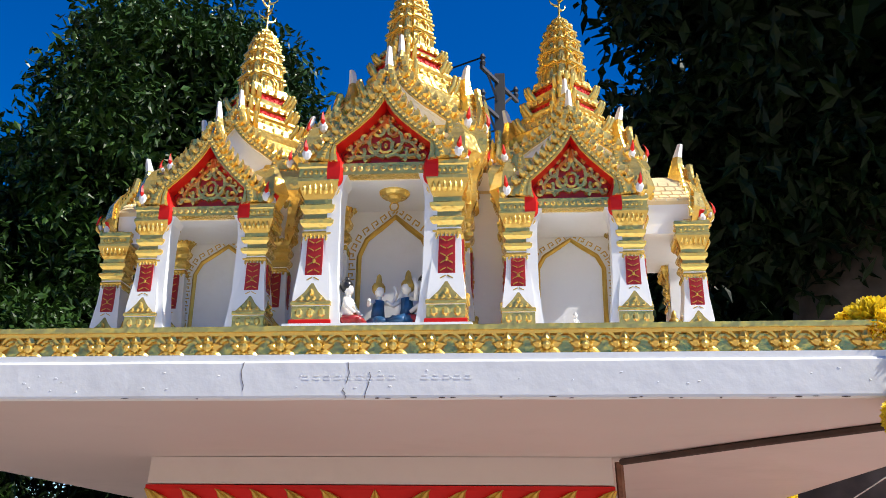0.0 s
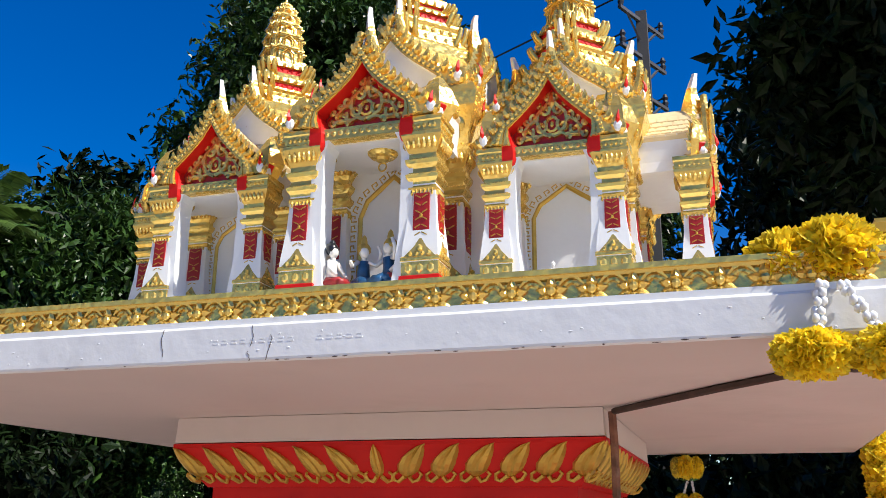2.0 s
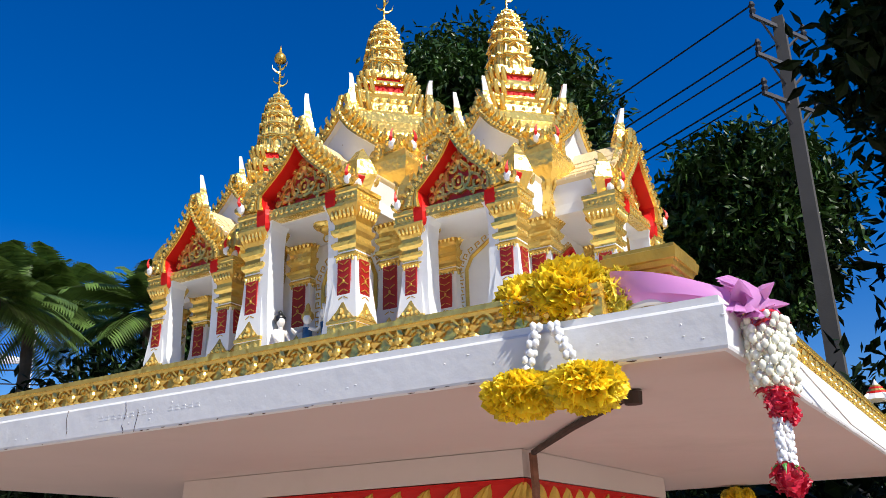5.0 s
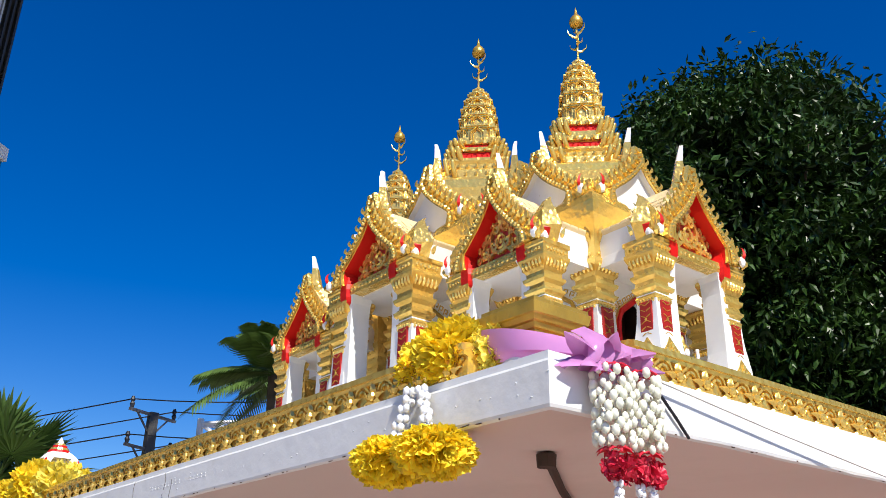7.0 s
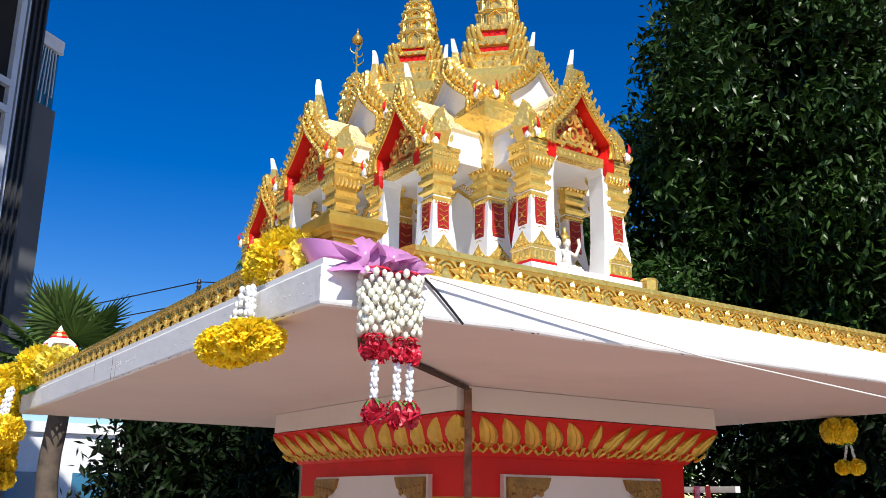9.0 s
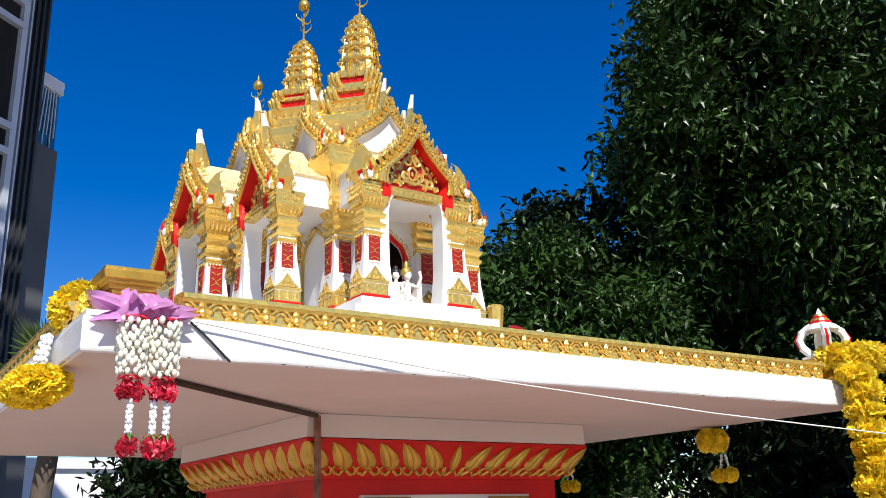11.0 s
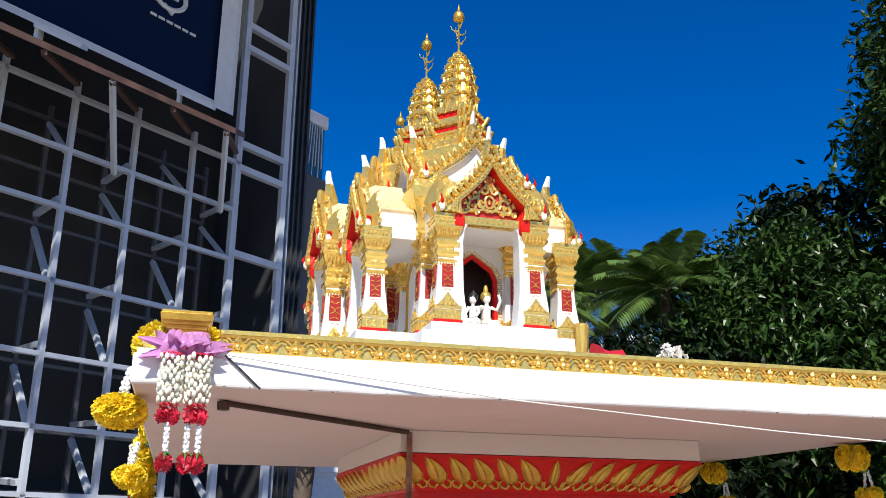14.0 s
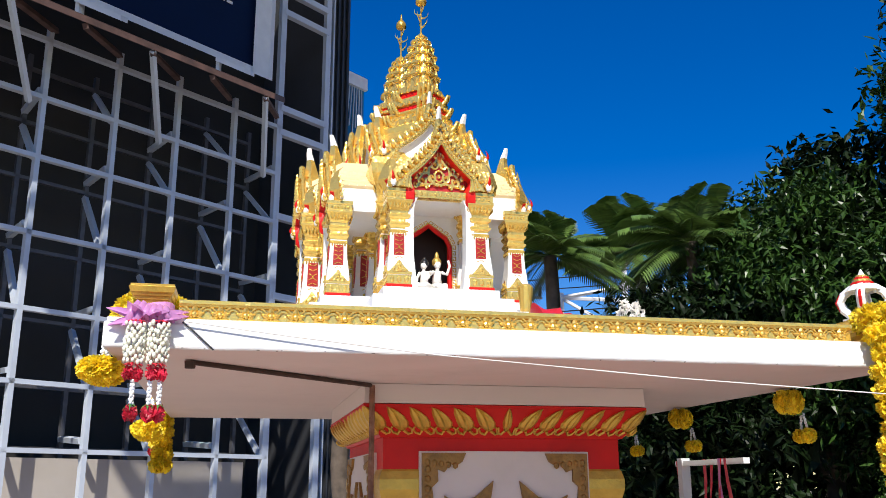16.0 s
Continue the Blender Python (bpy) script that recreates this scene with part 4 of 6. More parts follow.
def build_house_base():
    # connecting walls between the towers
    for s in (-1, 1):
        for d in (-1, 1):
            bm = bmesh.new()
            a0, a1 = CX + s * 0.125, CX + s * 0.245
            lp = []
            for z, o in ((ZB, 0.018), (2.0, 0.006), (2.08, 0.0), (2.2, 0.0), (2.26, 0.010), (2.30, 0.03)):
                y = CY + d * (0.105 + o)
                lp.append([Vector(p) - BASE for p in ((min(a0, a1), y, z), (max(a0, a1), y, z), (max(a0, a1), CY, z), (min(a0, a1), CY, z))])
            rings(bm, lp)
            part("link_wall", bm, WHITE, HOUSE, "smooth white wall between towers")
        bm = bmesh.new()
        eg = ogee(0.13, 2.262, 2.325, 6)
        x0, x1 = sorted((CX + s * 0.12 - BASE.x, CX + s * 0.26 - BASE.x))
        pts = [(a, z - BASE.z) for a, z in eg] + [(-a, z - BASE.z) for a, z in reversed(eg[:-1])]
        prism(bm, pts, x0, x1, axis=0)
        part("link_roof", bm, TILE, HOUSE, "beige tiled roof between towers")
    # plinth in two tiers that follow the porches
    def tier(name, z0, z1, grow, label):
        bm = bmesh.new()
        g = grow
        e = 0.001
        box(bm, -0.345 - 0.145 - g, 0.345 + 0.145 + g, -0.145 - g, 0.145 + g, z0, z1)
        for c, w, d in ((0, 0.165, 0.318), (-0.345, 0.142, 0.278), (0.345, 0.142, 0.278)):
            box(bm, c - w - g, c + w + g, -d - g, -0.10, z0, z1 - e)
            box(bm, c - w - g, c + w + g, 0.10, d + g, z0, z1 - e)
        for s in (-1, 1):
            x0, x1 = sorted((s * 0.42, s * (0.345 + 0.278 + g)))
            box(bm, x0, x1, -0.142 - g, 0.142 + g, z0, z1 - 2 * e)
        part(name, bm, WHITE, HOUSE, label)
    tier("plinth_step", 1.915 - BASE.z, ZB - BASE.z, 0.0, "white upper plinth step")
    tier("plinth_step", 1.880 - BASE.z, 1.916 - BASE.z, 0.028, "white lower plinth step")
    tier("plinth", 1.792 - BASE.z, 1.881 - BASE.z, 0.055, "white plinth")
    # gilt ceiling rosette with a hanging ring in the main porch
    zc = 2.2225 - BASE.z
    bx, by = 0.010, -0.222
    bm = bmesh.new()
    lathe(bm, [(zc - 0.020, 0.006), (zc - 0.016, 0.012), (zc - 0.010, 0.014), (zc - 0.009, 0.024), (zc - 0.004, 0.029), (zc, 0.030)], 18, bx, by)
    boss = part("boss", bm, GOLD, HOUSE, "round gilt rosette under the porch ceiling")
    bm = bmesh.new()
    tube(bm, [(bx + 0.008 * math.sin(a), by, zc - 0.028 + 0.009 * math.cos(a)) for a in np.linspace(0, 6.283, 13)], 0.0016, 5)
    part("ring", bm, GOLD_DULL, boss)


build_house_base()
# ---------------------------------------------------------------- garlands and offerings on the slab
def ruffle(bm, c, r, n, rnd, flat=1.0, drop=0.0, size=0.42):
    """A ball of crinkled petals."""
    c = Vector(c)
    for i in range(n):
        z = 1 - 2 * (i + 0.5) / n
        a = i * 2.39996 + rnd.uniform(-0.2, 0.2)
        rr = math.sqrt(max(0, 1 - z * z))
        d = Vector((rr * math.cos(a), rr * math.sin(a), z))
        side = d.cross(Vector((rnd.uniform(-1, 1), rnd.uniform(-1, 1), rnd.uniform(-1, 1)))).normalized()
        up = side.cross(d)
        w, h = r * size * rnd.uniform(0.8, 1.2), r * size * rnd.uniform(0.75, 1.1)
        base = c + Vector((d.x, d.y, d.z * flat)) * r * rnd.uniform(0.60, 0.78)
        tip = c + Vector((d.x, d.y, d.z * flat)) * r * rnd.uniform(0.95, 1.12) + up * h * 0.5 + Vector((0, 0, -drop))
        m = 7
        rows = []
        for k in range(3):
            t = k / 2
            row = []
            for j in range(m):
                s = 2 * j / (m - 1) - 1
                p = base.lerp(tip, t) + side * w * s * (0.35 + 0.65 * t) + d * (r * (0.06 * (1 if j % 2 else -1) - 0.10 * s * s) * t) + up * (r * rnd.uniform(-0.05, 0.05) * t)
                row.append(bm.verts.new(p))
            rows.append(row)
        for k in range(2):
            for j in range(m - 1):
                bm.faces.new((rows[k][j], rows[k][j + 1], rows[k + 1][j + 1], rows[k + 1][j]))


def head(c, r, n, rnd, flat, drop, size, parent, rot, name, mat):
    bm = bmesh.new()
    blob(bm, c, r * 0.74, r * 0.74, r * 0.72 * flat, 12, 7)
    hd = part(name, bm, mat, parent, at=rot, smooth=True)
    bm = bmesh.new()
    ruffle(bm, c, r, n, rnd, flat, drop, size)
    tagged(part("petals", bm, mat, hd, "crinkled petals"), kind="stuff")


def beads(bm, p0, p1, n, r, rnd):
    p0, p1 = Vector(p0), Vector(p1)
    for i in range(n):
        c = p0.lerp(p1, i / (n - 1))
        for k in range(3):
            a = k * 2.1 + i
            blob(bm, c + Vector((math.cos(a) * r * 0.7, math.sin(a) * r * 0.7, rnd.uniform(-r, r) * 0.3)), r * 0.8, r * 0.8, r, 6, 3)


def marigold_garland(at, label, seed, out=(0, -1), far=False):
    """A ring of marigolds over the slab edge with two hanging heads, seen from the side out."""
    rnd = random.Random(seed)
    g = thing("marigold_garland", label, "garland", at, group="marigold garlands on the slab")
    ox, oy = out
    rot = Matrix.Rotation(math.atan2(oy, ox) + math.pi / 2, 4, "Z")
    n = 130 if far else 330
    for c, r in (((-0.040, -0.006, 0.034), 0.042), ((0.010, -0.014, 0.036), 0.046), ((0.052, 0.010, 0.034), 0.041), ((0.010, 0.040, 0.038), 0.043)):
        mat = MARIGOLD_PALE if c[0] > 0.05 else MARIGOLD
        head(c, r, n, rnd, 0.92, 0.0, 0.36, g, rot, "marigold_head", mat)
    bm = bmesh.new()
    for k in range(6):
        a = -2.6 + k * 0.42
        flame(bm, (0.0 + 0.03 * math.cos(a), -0.02, -0.004), (math.cos(a), -0.6, -0.2), (0, -1, 0), 0.030, 0.014, 0.004)
    part("green_leaves", bm, GREEN, g, at=rot)
    for s in (-1, 1):
        bm = bmesh.new()
        top, low = (0.010 * s - 0.002, -0.060, -0.008), (0.026 * s + 0.006, -0.070, -0.056)
        beads(bm, top, low, 6, 0.0055, rnd)
        tagged(part("bead_string", bm, WHITE_BEAD, g, "string of white beads", smooth=True, at=rot), kind="stuff")
        head((0.036 * s + 0.008, -0.070, -0.079), 0.037, n, rnd, 0.66, 0.004, 0.38, g, rot, "hanging_head", MARIGOLD)
    return g


marigold_garland((0.612, 1.214, 1.794), "yellow cloth marigold garland hung over the white slab edge", 3).scale = (1.06, 1.10, 1.0)


def corner_post(x, y, label):
    p = thing("corner_post", label, "corner post", (x, y, 1.7935), group="corner posts of the slab")
    bm = bmesh.new()
    stack(bm, [(0.0, 0.052), (0.004, 0.052), (0.006, 0.047), (0.012, 0.040), (0.018, 0.034), (0.021, 0.032), (0.028, 0.032), (0.030, 0.035), (0.033, 0.036), (0.034, 0.040),
               (0.038, 0.042), (0.039, 0.046), (0.043, 0.049), (0.044, 0.052), (0.052, 0.055), (0.053, 0.052), (0.056, 0.052)])
    part("post", bm, GOLD_DULL, p)
    return p


def lantern(x, y):
    ln = thing("lantern_finial", "small white and red open onion-shaped lantern on a corner post", "lantern", (x, y, 1.8500), group="lanterns on the slab corners")
    bm = bmesh.new()
    stack(bm, [(0.0, 0.036), (0.008, 0.036), (0.010, 0.028), (0.016, 0.028)])
    part("lantern_base", bm, WHITE, ln)
    for k in range(4):
        a = math.pi / 4 + k * math.pi / 2
        bm = bmesh.new()
        pts = [(math.cos(a) * r, math.sin(a) * r, z) for z, r in ((0.014, 0.030), (0.030, 0.046), (0.048, 0.052), (0.064, 0.044), (0.076, 0.028), (0.084, 0.012))]
        tube(bm, pts, 0.010, 6)
        part("lantern_rib", bm, WHITE, ln, "white rib with red edge")
        bm = bmesh.new()
        tube(bm, [(p[0] * 1.16, p[1] * 1.16, p[2]) for p in pts[:-1]], 0.004, 5)
        part("lantern_edge", bm, RED, ln)
    bm = bmesh.new()
    lathe(bm, [(0.070, 0.040), (0.076, 0.036), (0.086, 0.026), (0.087, 0.022)], 12)
    part("lantern_roof", bm, WHITE, ln)
    for i, (z, r, m) in enumerate(((0.086, 0.027, RED), (0.092, 0.023, GOLD), (0.098, 0.018, RED), (0.103, 0.014, GOLD))):
        bm = bmesh.new()
        lathe(bm, [(z, r), (z + 0.0055, r * 0.9), (z + 0.006, r * 0.7)], 12)
        part("lantern_ring", bm, m, ln)
    bm = bmesh.new()
    lathe(bm, [(0.108, 0.009), (0.118, 0.004), (0.124, 0.0008)], 10)
    part("lantern_tip", bm, WHITE, ln)


corner_post(0.708, 1.235, "flared gold corner post tied with a purple ribbon").scale = (0.80, 0.80, 1.36)
for px, py in ((-0.912, 1.220), (0.750, 2.825), (-0.950, 2.825)):
    corner_post(px, py, "flared gold corner post that carries a lantern")
    lantern(px, py)


def rose(bm, c, r, rnd):
    ruffle(bm, c, r, 26, rnd, 1.15, 0.0, 0.75)
    blob(bm, c, r * 0.72, r * 0.72, r * 0.85, 8, 5)


def jasmine_garland(x, y, z, turn, seed, label):
    """Two columns of jasmine buds with roses; hangs on a face that looks along +x before turn."""
    rnd = random.Random(seed)
    g = thing("jasmine_garland", label, "garland", (x, y, z), group="jasmine garlands")
    rot = Matrix.Rotation(turn, 4, "Z")
    for y0, tails in ((-0.026, ((-0.024, 0),)), (0.026, ((0.014, 0), (0.036, 0)))):
        bm = bmesh.new()
        for i in range(9):
            for k in range(11):
                a = k * 0.5712 + i * 0.29
                c = Vector((0.020 * math.cos(a), y0 + 0.0185 * math.sin(a), -0.010 - 0.0092 * i + rnd.uniform(-0.004, 0.004)))
                d = Vector((math.cos(a), math.sin(a), rnd.uniform(-0.6, 0.6)))
                s_ = rnd.uniform(0.8, 1.15)
                blob(bm, c + d * rnd.uniform(0.0, 0.005), 0.0048 * s_, 0.0048 * s_, 0.0058 * s_, 6, 4)
        tagged(part("jasmine_column", bm, JASMINE, g, "creamy white jasmine buds", smooth=True, at=rot), kind="stuff")
        bm = bmesh.new()
        for zz, rr in ((-0.002, 0.021), (-0.090, 0.018)):
            for k in range(11):
                a = k * 0.571
                flame(bm, (0.6 * rr * math.cos(a), y0 + 0.6 * rr * math.sin(a), zz), (math.cos(a), math.sin(a), -0.25), (0, 0, 1), 0.013, 0.012, 0.004)
        tagged(part("red_petals", bm, PINK_RED, g, at=rot), kind="stuff")
        bm = bmesh.new()
        for dy in (-0.010, 0.011):
            rose(bm, (0.004, y0 + dy, -0.106 - rnd.uniform(0, 0.006)), 0.0125, rnd)
        tagged(part("rose", bm, ROSE, g, at=rot), kind="stuff")
        for ty, _ in tails:
            bm = bmesh.new()
            beads(bm, (0, ty, -0.124), (0, ty, -0.168), 7, 0.0048, rnd)
            tagged(part("bead_string", bm, WHITE_BEAD, g, "string of white buds", smooth=True, at=rot), kind="stuff")
            bm = bmesh.new()
            rose(bm, (0.0, ty, -0.188), 0.0150, rnd)
            r_ = tagged(part("end_rose", bm, ROSE, g, at=rot), kind="stuff")
            bm = bmesh.new()
            for k in range(5):
                a = k * 1.257
                flame(bm, (0.004 * math.cos(a), ty + 0.004 * math.sin(a), -0.172), (math.cos(a), math.sin(a), -0.7), (0, 0, 1), 0.017, 0.007, 0.003)
            part("sepals", bm, GREEN, r_)
    return g


jasmine_garland(0.826, 1.240, 1.782, 0.0, 8, "jasmine and red rose garland hanging at the slab corner").scale = (0.84, 0.80, 0.90)


def ribbon_bow():
    rb = thing("purple_ribbon", "shiny purple ribbon tied round the gold corner post", "ribbon", (0.712, 1.240, 1.800))
    rnd = random.Random(4)
    bm = bmesh.new()
    lp = []
    for k in range(25):
        a = k / 24 * 6.28319
        r = 0.041 + 0.003 * math.sin(a * 3)
        lp.append([(r * math.cos(a), r * math.sin(a), 0.012 + 0.004 * math.sin(a + 1)), (r * math.cos(a) * 0.98, r * math.sin(a) * 0.98, 0.032 + 0.003 * math.sin(2 * a))])
    rings(bm, lp, cap=False, closed=False)
    part("band", bm, PURPLE, rb)
    knot = Vector((0.100, -0.004, -0.020))
    for k in range(13):
        # stiff folded points that fan out over the garland
        a = -1.75 + 3.5 * k / 12
        d = Vector((0.55 * math.cos(a), math.sin(a), rnd.uniform(-0.25, 0.35))).normalized()
        L = 0.034 + 0.020 * abs(math.sin(a)) + rnd.uniform(-0.004, 0.010)
        sd = d.cross(Vector((0, 0, 1))).normalized()
        up = Vector((0, 0, 1))
        base = knot + Vector((-0.004, 0.020 * math.sin(a), rnd.uniform(-0.004, 0.010)))
        bm = bmesh.new()
        rings(bm, [[base + d * L * t + sd * w, base + d * L * t + up * h_, base + d * L * t - sd * w] for t, w, h_ in
                   ((0.0, 0.004, 0.006), (0.35, 0.012, 0.014), (0.65, 0.009, 0.010), (1.0, 0.0008, 0.001))], cap=False, closed=False)
        part("bow_point", bm, PURPLE, rb, smooth=True)
    for k in range(6):
        # soft pleats above the points
        y0 = -0.034 + 0.0136 * k
        bm = bmesh.new()
        top, z1 = 0.020 + rnd.uniform(-0.004, 0.006), -0.020 + rnd.uniform(-0.005, 0.004)
        pts = []
        for t in (0, 0.25, 0.5, 0.75, 1.0):
            x = 0.078 + 0.034 * math.sin(t * 2.2) + rnd.uniform(0, 0.004)
            z = top + (z1 - top) * t
            w = 0.0065 + 0.003 * t
            pts.append([(x - 0.006, y0 * (0.75 + 0.35 * t) - w, z), (x + 0.007, y0 * (0.75 + 0.35 * t), z + 0.003), (x - 0.006, y0 * (0.75 + 0.35 * t) + w, z)])
        rings(bm, pts, cap=False, closed=False)
        part("pleat", bm, PURPLE, rb, smooth=True)
    for p0, p1, p2, w in (((-0.036, -0.052, 0.034), (0.030, -0.058, 0.026), (0.086, -0.026, 0.004), 0.013), ((-0.030, -0.046, 0.020), (0.035, -0.050, 0.012), (0.090, -0.020, -0.004), 0.009)):
        # flat tails that run from the front of the post to the bow
        bm = bmesh.new()
        p0, p1, p2 = Vector(p0), Vector(p1), Vector(p2)
        pts = []
        for t in np.linspace(0, 1, 9):
            c = p0 * (1 - t) ** 2 + p1 * 2 * t * (1 - t) + p2 * t * t
            tw = Vector((0.002 * math.sin(5 * t), -0.004 * math.cos(4 * t), w * (1 - 0.35 * t)))
            pts.append([c - tw, c + Vector((0.001, -0.002, 0)), c + tw])
        rings(bm, pts, cap=False, closed=False)
        part("ribbon_tail", bm, PURPLE, rb, smooth=True)
    bm = bmesh.new()
    tube(bm, [(0.044 * math.cos(a), 0.044 * math.sin(a), 0.004 + 0.003 * math.sin(3 * a)) for a in np.linspace(0, 6.283, 25)], 0.0035, 5)
    part("twine", bm, STRING, rb)


ribbon_bow()


def long_garland(x, y, z, length, seed, label):
    rnd = random.Random(seed)
    g = thing("long_marigold_garland", label, "garland", (x, y, z), group="long marigold garlands")
    n = int(length / 0.040)
    for i in range(n):
        c = (rnd.uniform(-0.006, 0.006), rnd.uniform(-0.006, 0.006), -0.02 - i * 0.040)
        head(c, 0.040, 90, rnd, 0.6, 0.0, 0.5, g, Matrix(), "marigold_head", MARIGOLD)
    for k, (dx, dy) in enumerate(((-0.5, 0.6), (-0.9, 0.2), (-0.3, 1.1))):
        head((dx * 0.07, dy * 0.07, 0.022), 0.046, 110, rnd, 0.85, 0.0, 0.42, g, Matrix(), "marigold_head", MARIGOLD)


long_garland(0.845, 2.800, 1.822, 0.50, 31, "long yellow marigold garland hanging over the slab corner")
long_garland(-1.035, 1.130, 1.822, 0.30, 32, "long yellow marigold garland hanging at the far slab corner")
marigold_garland((-0.86, 1.185, 1.794), "yellow marigold garland over the slab edge by the far lantern", 12, far=True).scale = (1.3, 1.3, 1.4)
jasmine_garland(-1.07, 1.100, 1.80, -1.57, 14, "jasmine and rose garland hanging at the far slab corner")
for i, gx in enumerate((0.36, -0.27, -0.72)):
    marigold_garland((gx, SY1 - 0.02, 1.672), "yellow marigold garland hanging below the rear slab edge", 40 + i, out=(0, 1), far=True).scale = (0.52, 0.52, 0.75)


def strings():
    s = thing("string", "thin white string strung from the corner post past the slab", "string", (0.812, 1.305, 1.786))
    o = Vector(s.location)
    bm = bmesh.new()
    tube(bm, [Vector(p) - o for p in ((0.812, 1.305, 1.786), (0.813, 1.50, 1.764), (0.816, 1.80, 1.734), (0.85, 2.3, 1.695), (0.91, 2.8, 1.662), (1.2, 4.2, 1.60), (1.6, 6.0, 1.58))], 0.0014, 5)
    part("cord", bm, STRING, s)
    s = thing("wire", "short thin black line down the slab face", "wire", (0.806, 1.300, 1.786))
    bm = bmesh.new()
    tube(bm, [(0, 0, 0), (0.001, 0.02, -0.016), (0.001, 0.040, -0.034), (0.0, 0.060, -0.052)], 0.0018, 5)
    part("black_line", bm, WIRE, s)


strings()


# ---------------------------------------------------------------- figurines and small offerings
def figurine(x, y, z, h, turn, robe, hair, label, raised=False):
    bm = bmesh.new()
    k = h / 0.07
    def add(c, rx, ry, rz, slot):
        n0 = len(bm.faces)
        blob(bm, Vector(c) * k, rx * k, ry * k, rz * k, 8, 5)
        bm.faces.ensure_lookup_table()
        for f in bm.faces[n0:]:
            f.material_index = slot
    def limb(pts, r, slot):
        n0 = len(bm.faces)
        tube(bm, [Vector(p) * k for p in pts], r * k, 6, lambda t: 1.1 - 0.35 * t)
        bm.faces.ensure_lookup_table()
        for f in bm.faces[n0:]:
            f.material_index = slot
    add((0, -0.002, 0.008), 0.019, 0.014, 0.008, 1)
    limb([(-0.012, 0, 0.009), (-0.006, -0.018, 0.010), (0.012, -0.020, 0.007)], 0.006, 1)
    limb([(0.012, 0, 0.009), (0.010, -0.016, 0.011), (-0.010, -0.022, 0.007)], 0.006, 1)
    limb([(0, 0.002, 0.012), (0, 0.003, 0.028), (0, 0.0, 0.042)], 0.0092, 1 if raised else 0)
    limb([(0, 0.0, 0.040), (0, 0.0, 0.050)], 0.0038, 0)
    if raised:
        limb([(0.008, 0, 0.040), (0.018, -0.004, 0.036), (0.022, -0.008, 0.052), (0.018, -0.009, 0.062)], 0.0032, 0)
        limb([(-0.008, 0, 0.040), (-0.017, -0.006, 0.032), (-0.020, -0.016, 0.036)], 0.0032, 0)
    else:
        limb([(0.008, 0, 0.040), (0.013, -0.005, 0.028), (0.009, -0.016, 0.018)], 0.0032, 0)
        limb([(-0.008, 0, 0.040), (-0.013, -0.005, 0.028), (-0.009, -0.016, 0.018)], 0.0032, 0)
    add((0, 0.0, 0.054), 0.0070, 0.0072, 0.0085, 0)
    add((0, 0.0034, 0.0590), 0.0100, 0.0092, 0.0098, 2)
    add((0, 0.003, 0.067), 0.0046, 0.0046, 0.0060 if not raised else 0.013, 2)
    me = mesh_of("figurine", bm, None, True)
    for m in (FIG_WHITE, robe, hair):
        me.materials.append(m)
    ob = new("figurine", me)
    ob.matrix_basis = pose(x, y, z, 0, 0, turn)
    tagged(ob, label, "figurine", "figurines in the porches")


figurine(-0.176, 1.592, ZB, 0.092, 70, FIG_RED, FIG_BLACK, "small seated white figurine with black hair and red skirt")
figurine(-0.124, 1.612, ZB, 0.094, 30, FIG_BLUE, FIG_GOLD, "small dark dancing figurine with a gold crown", True)
figurine(-0.074, 1.605, ZB, 0.098, -30, FIG_BLUE, FIG_GOLD, "small dancing figurine in blue with a gold crown", True)
figurine(-0.046, 1.612, ZB, 0.108, -70, FIG_RED, FIG_BLACK, "small seated white figurine with black hair and red skirt")
figurine(0.455, 1.835, ZB, 0.082, 60, FIG_WHITE, FIG_BLACK, "small white seated figurine with black hair")
figurine(0.440, 1.872, ZB, 0.092, 100, FIG_WHITE, FIG_GOLD, "small white dancing figurine", True)
figurine(0.225, 1.615, ZB, 0.030, 30, FIG_WHITE, FIG_WHITE, "tiny white seated figurine in a porch")


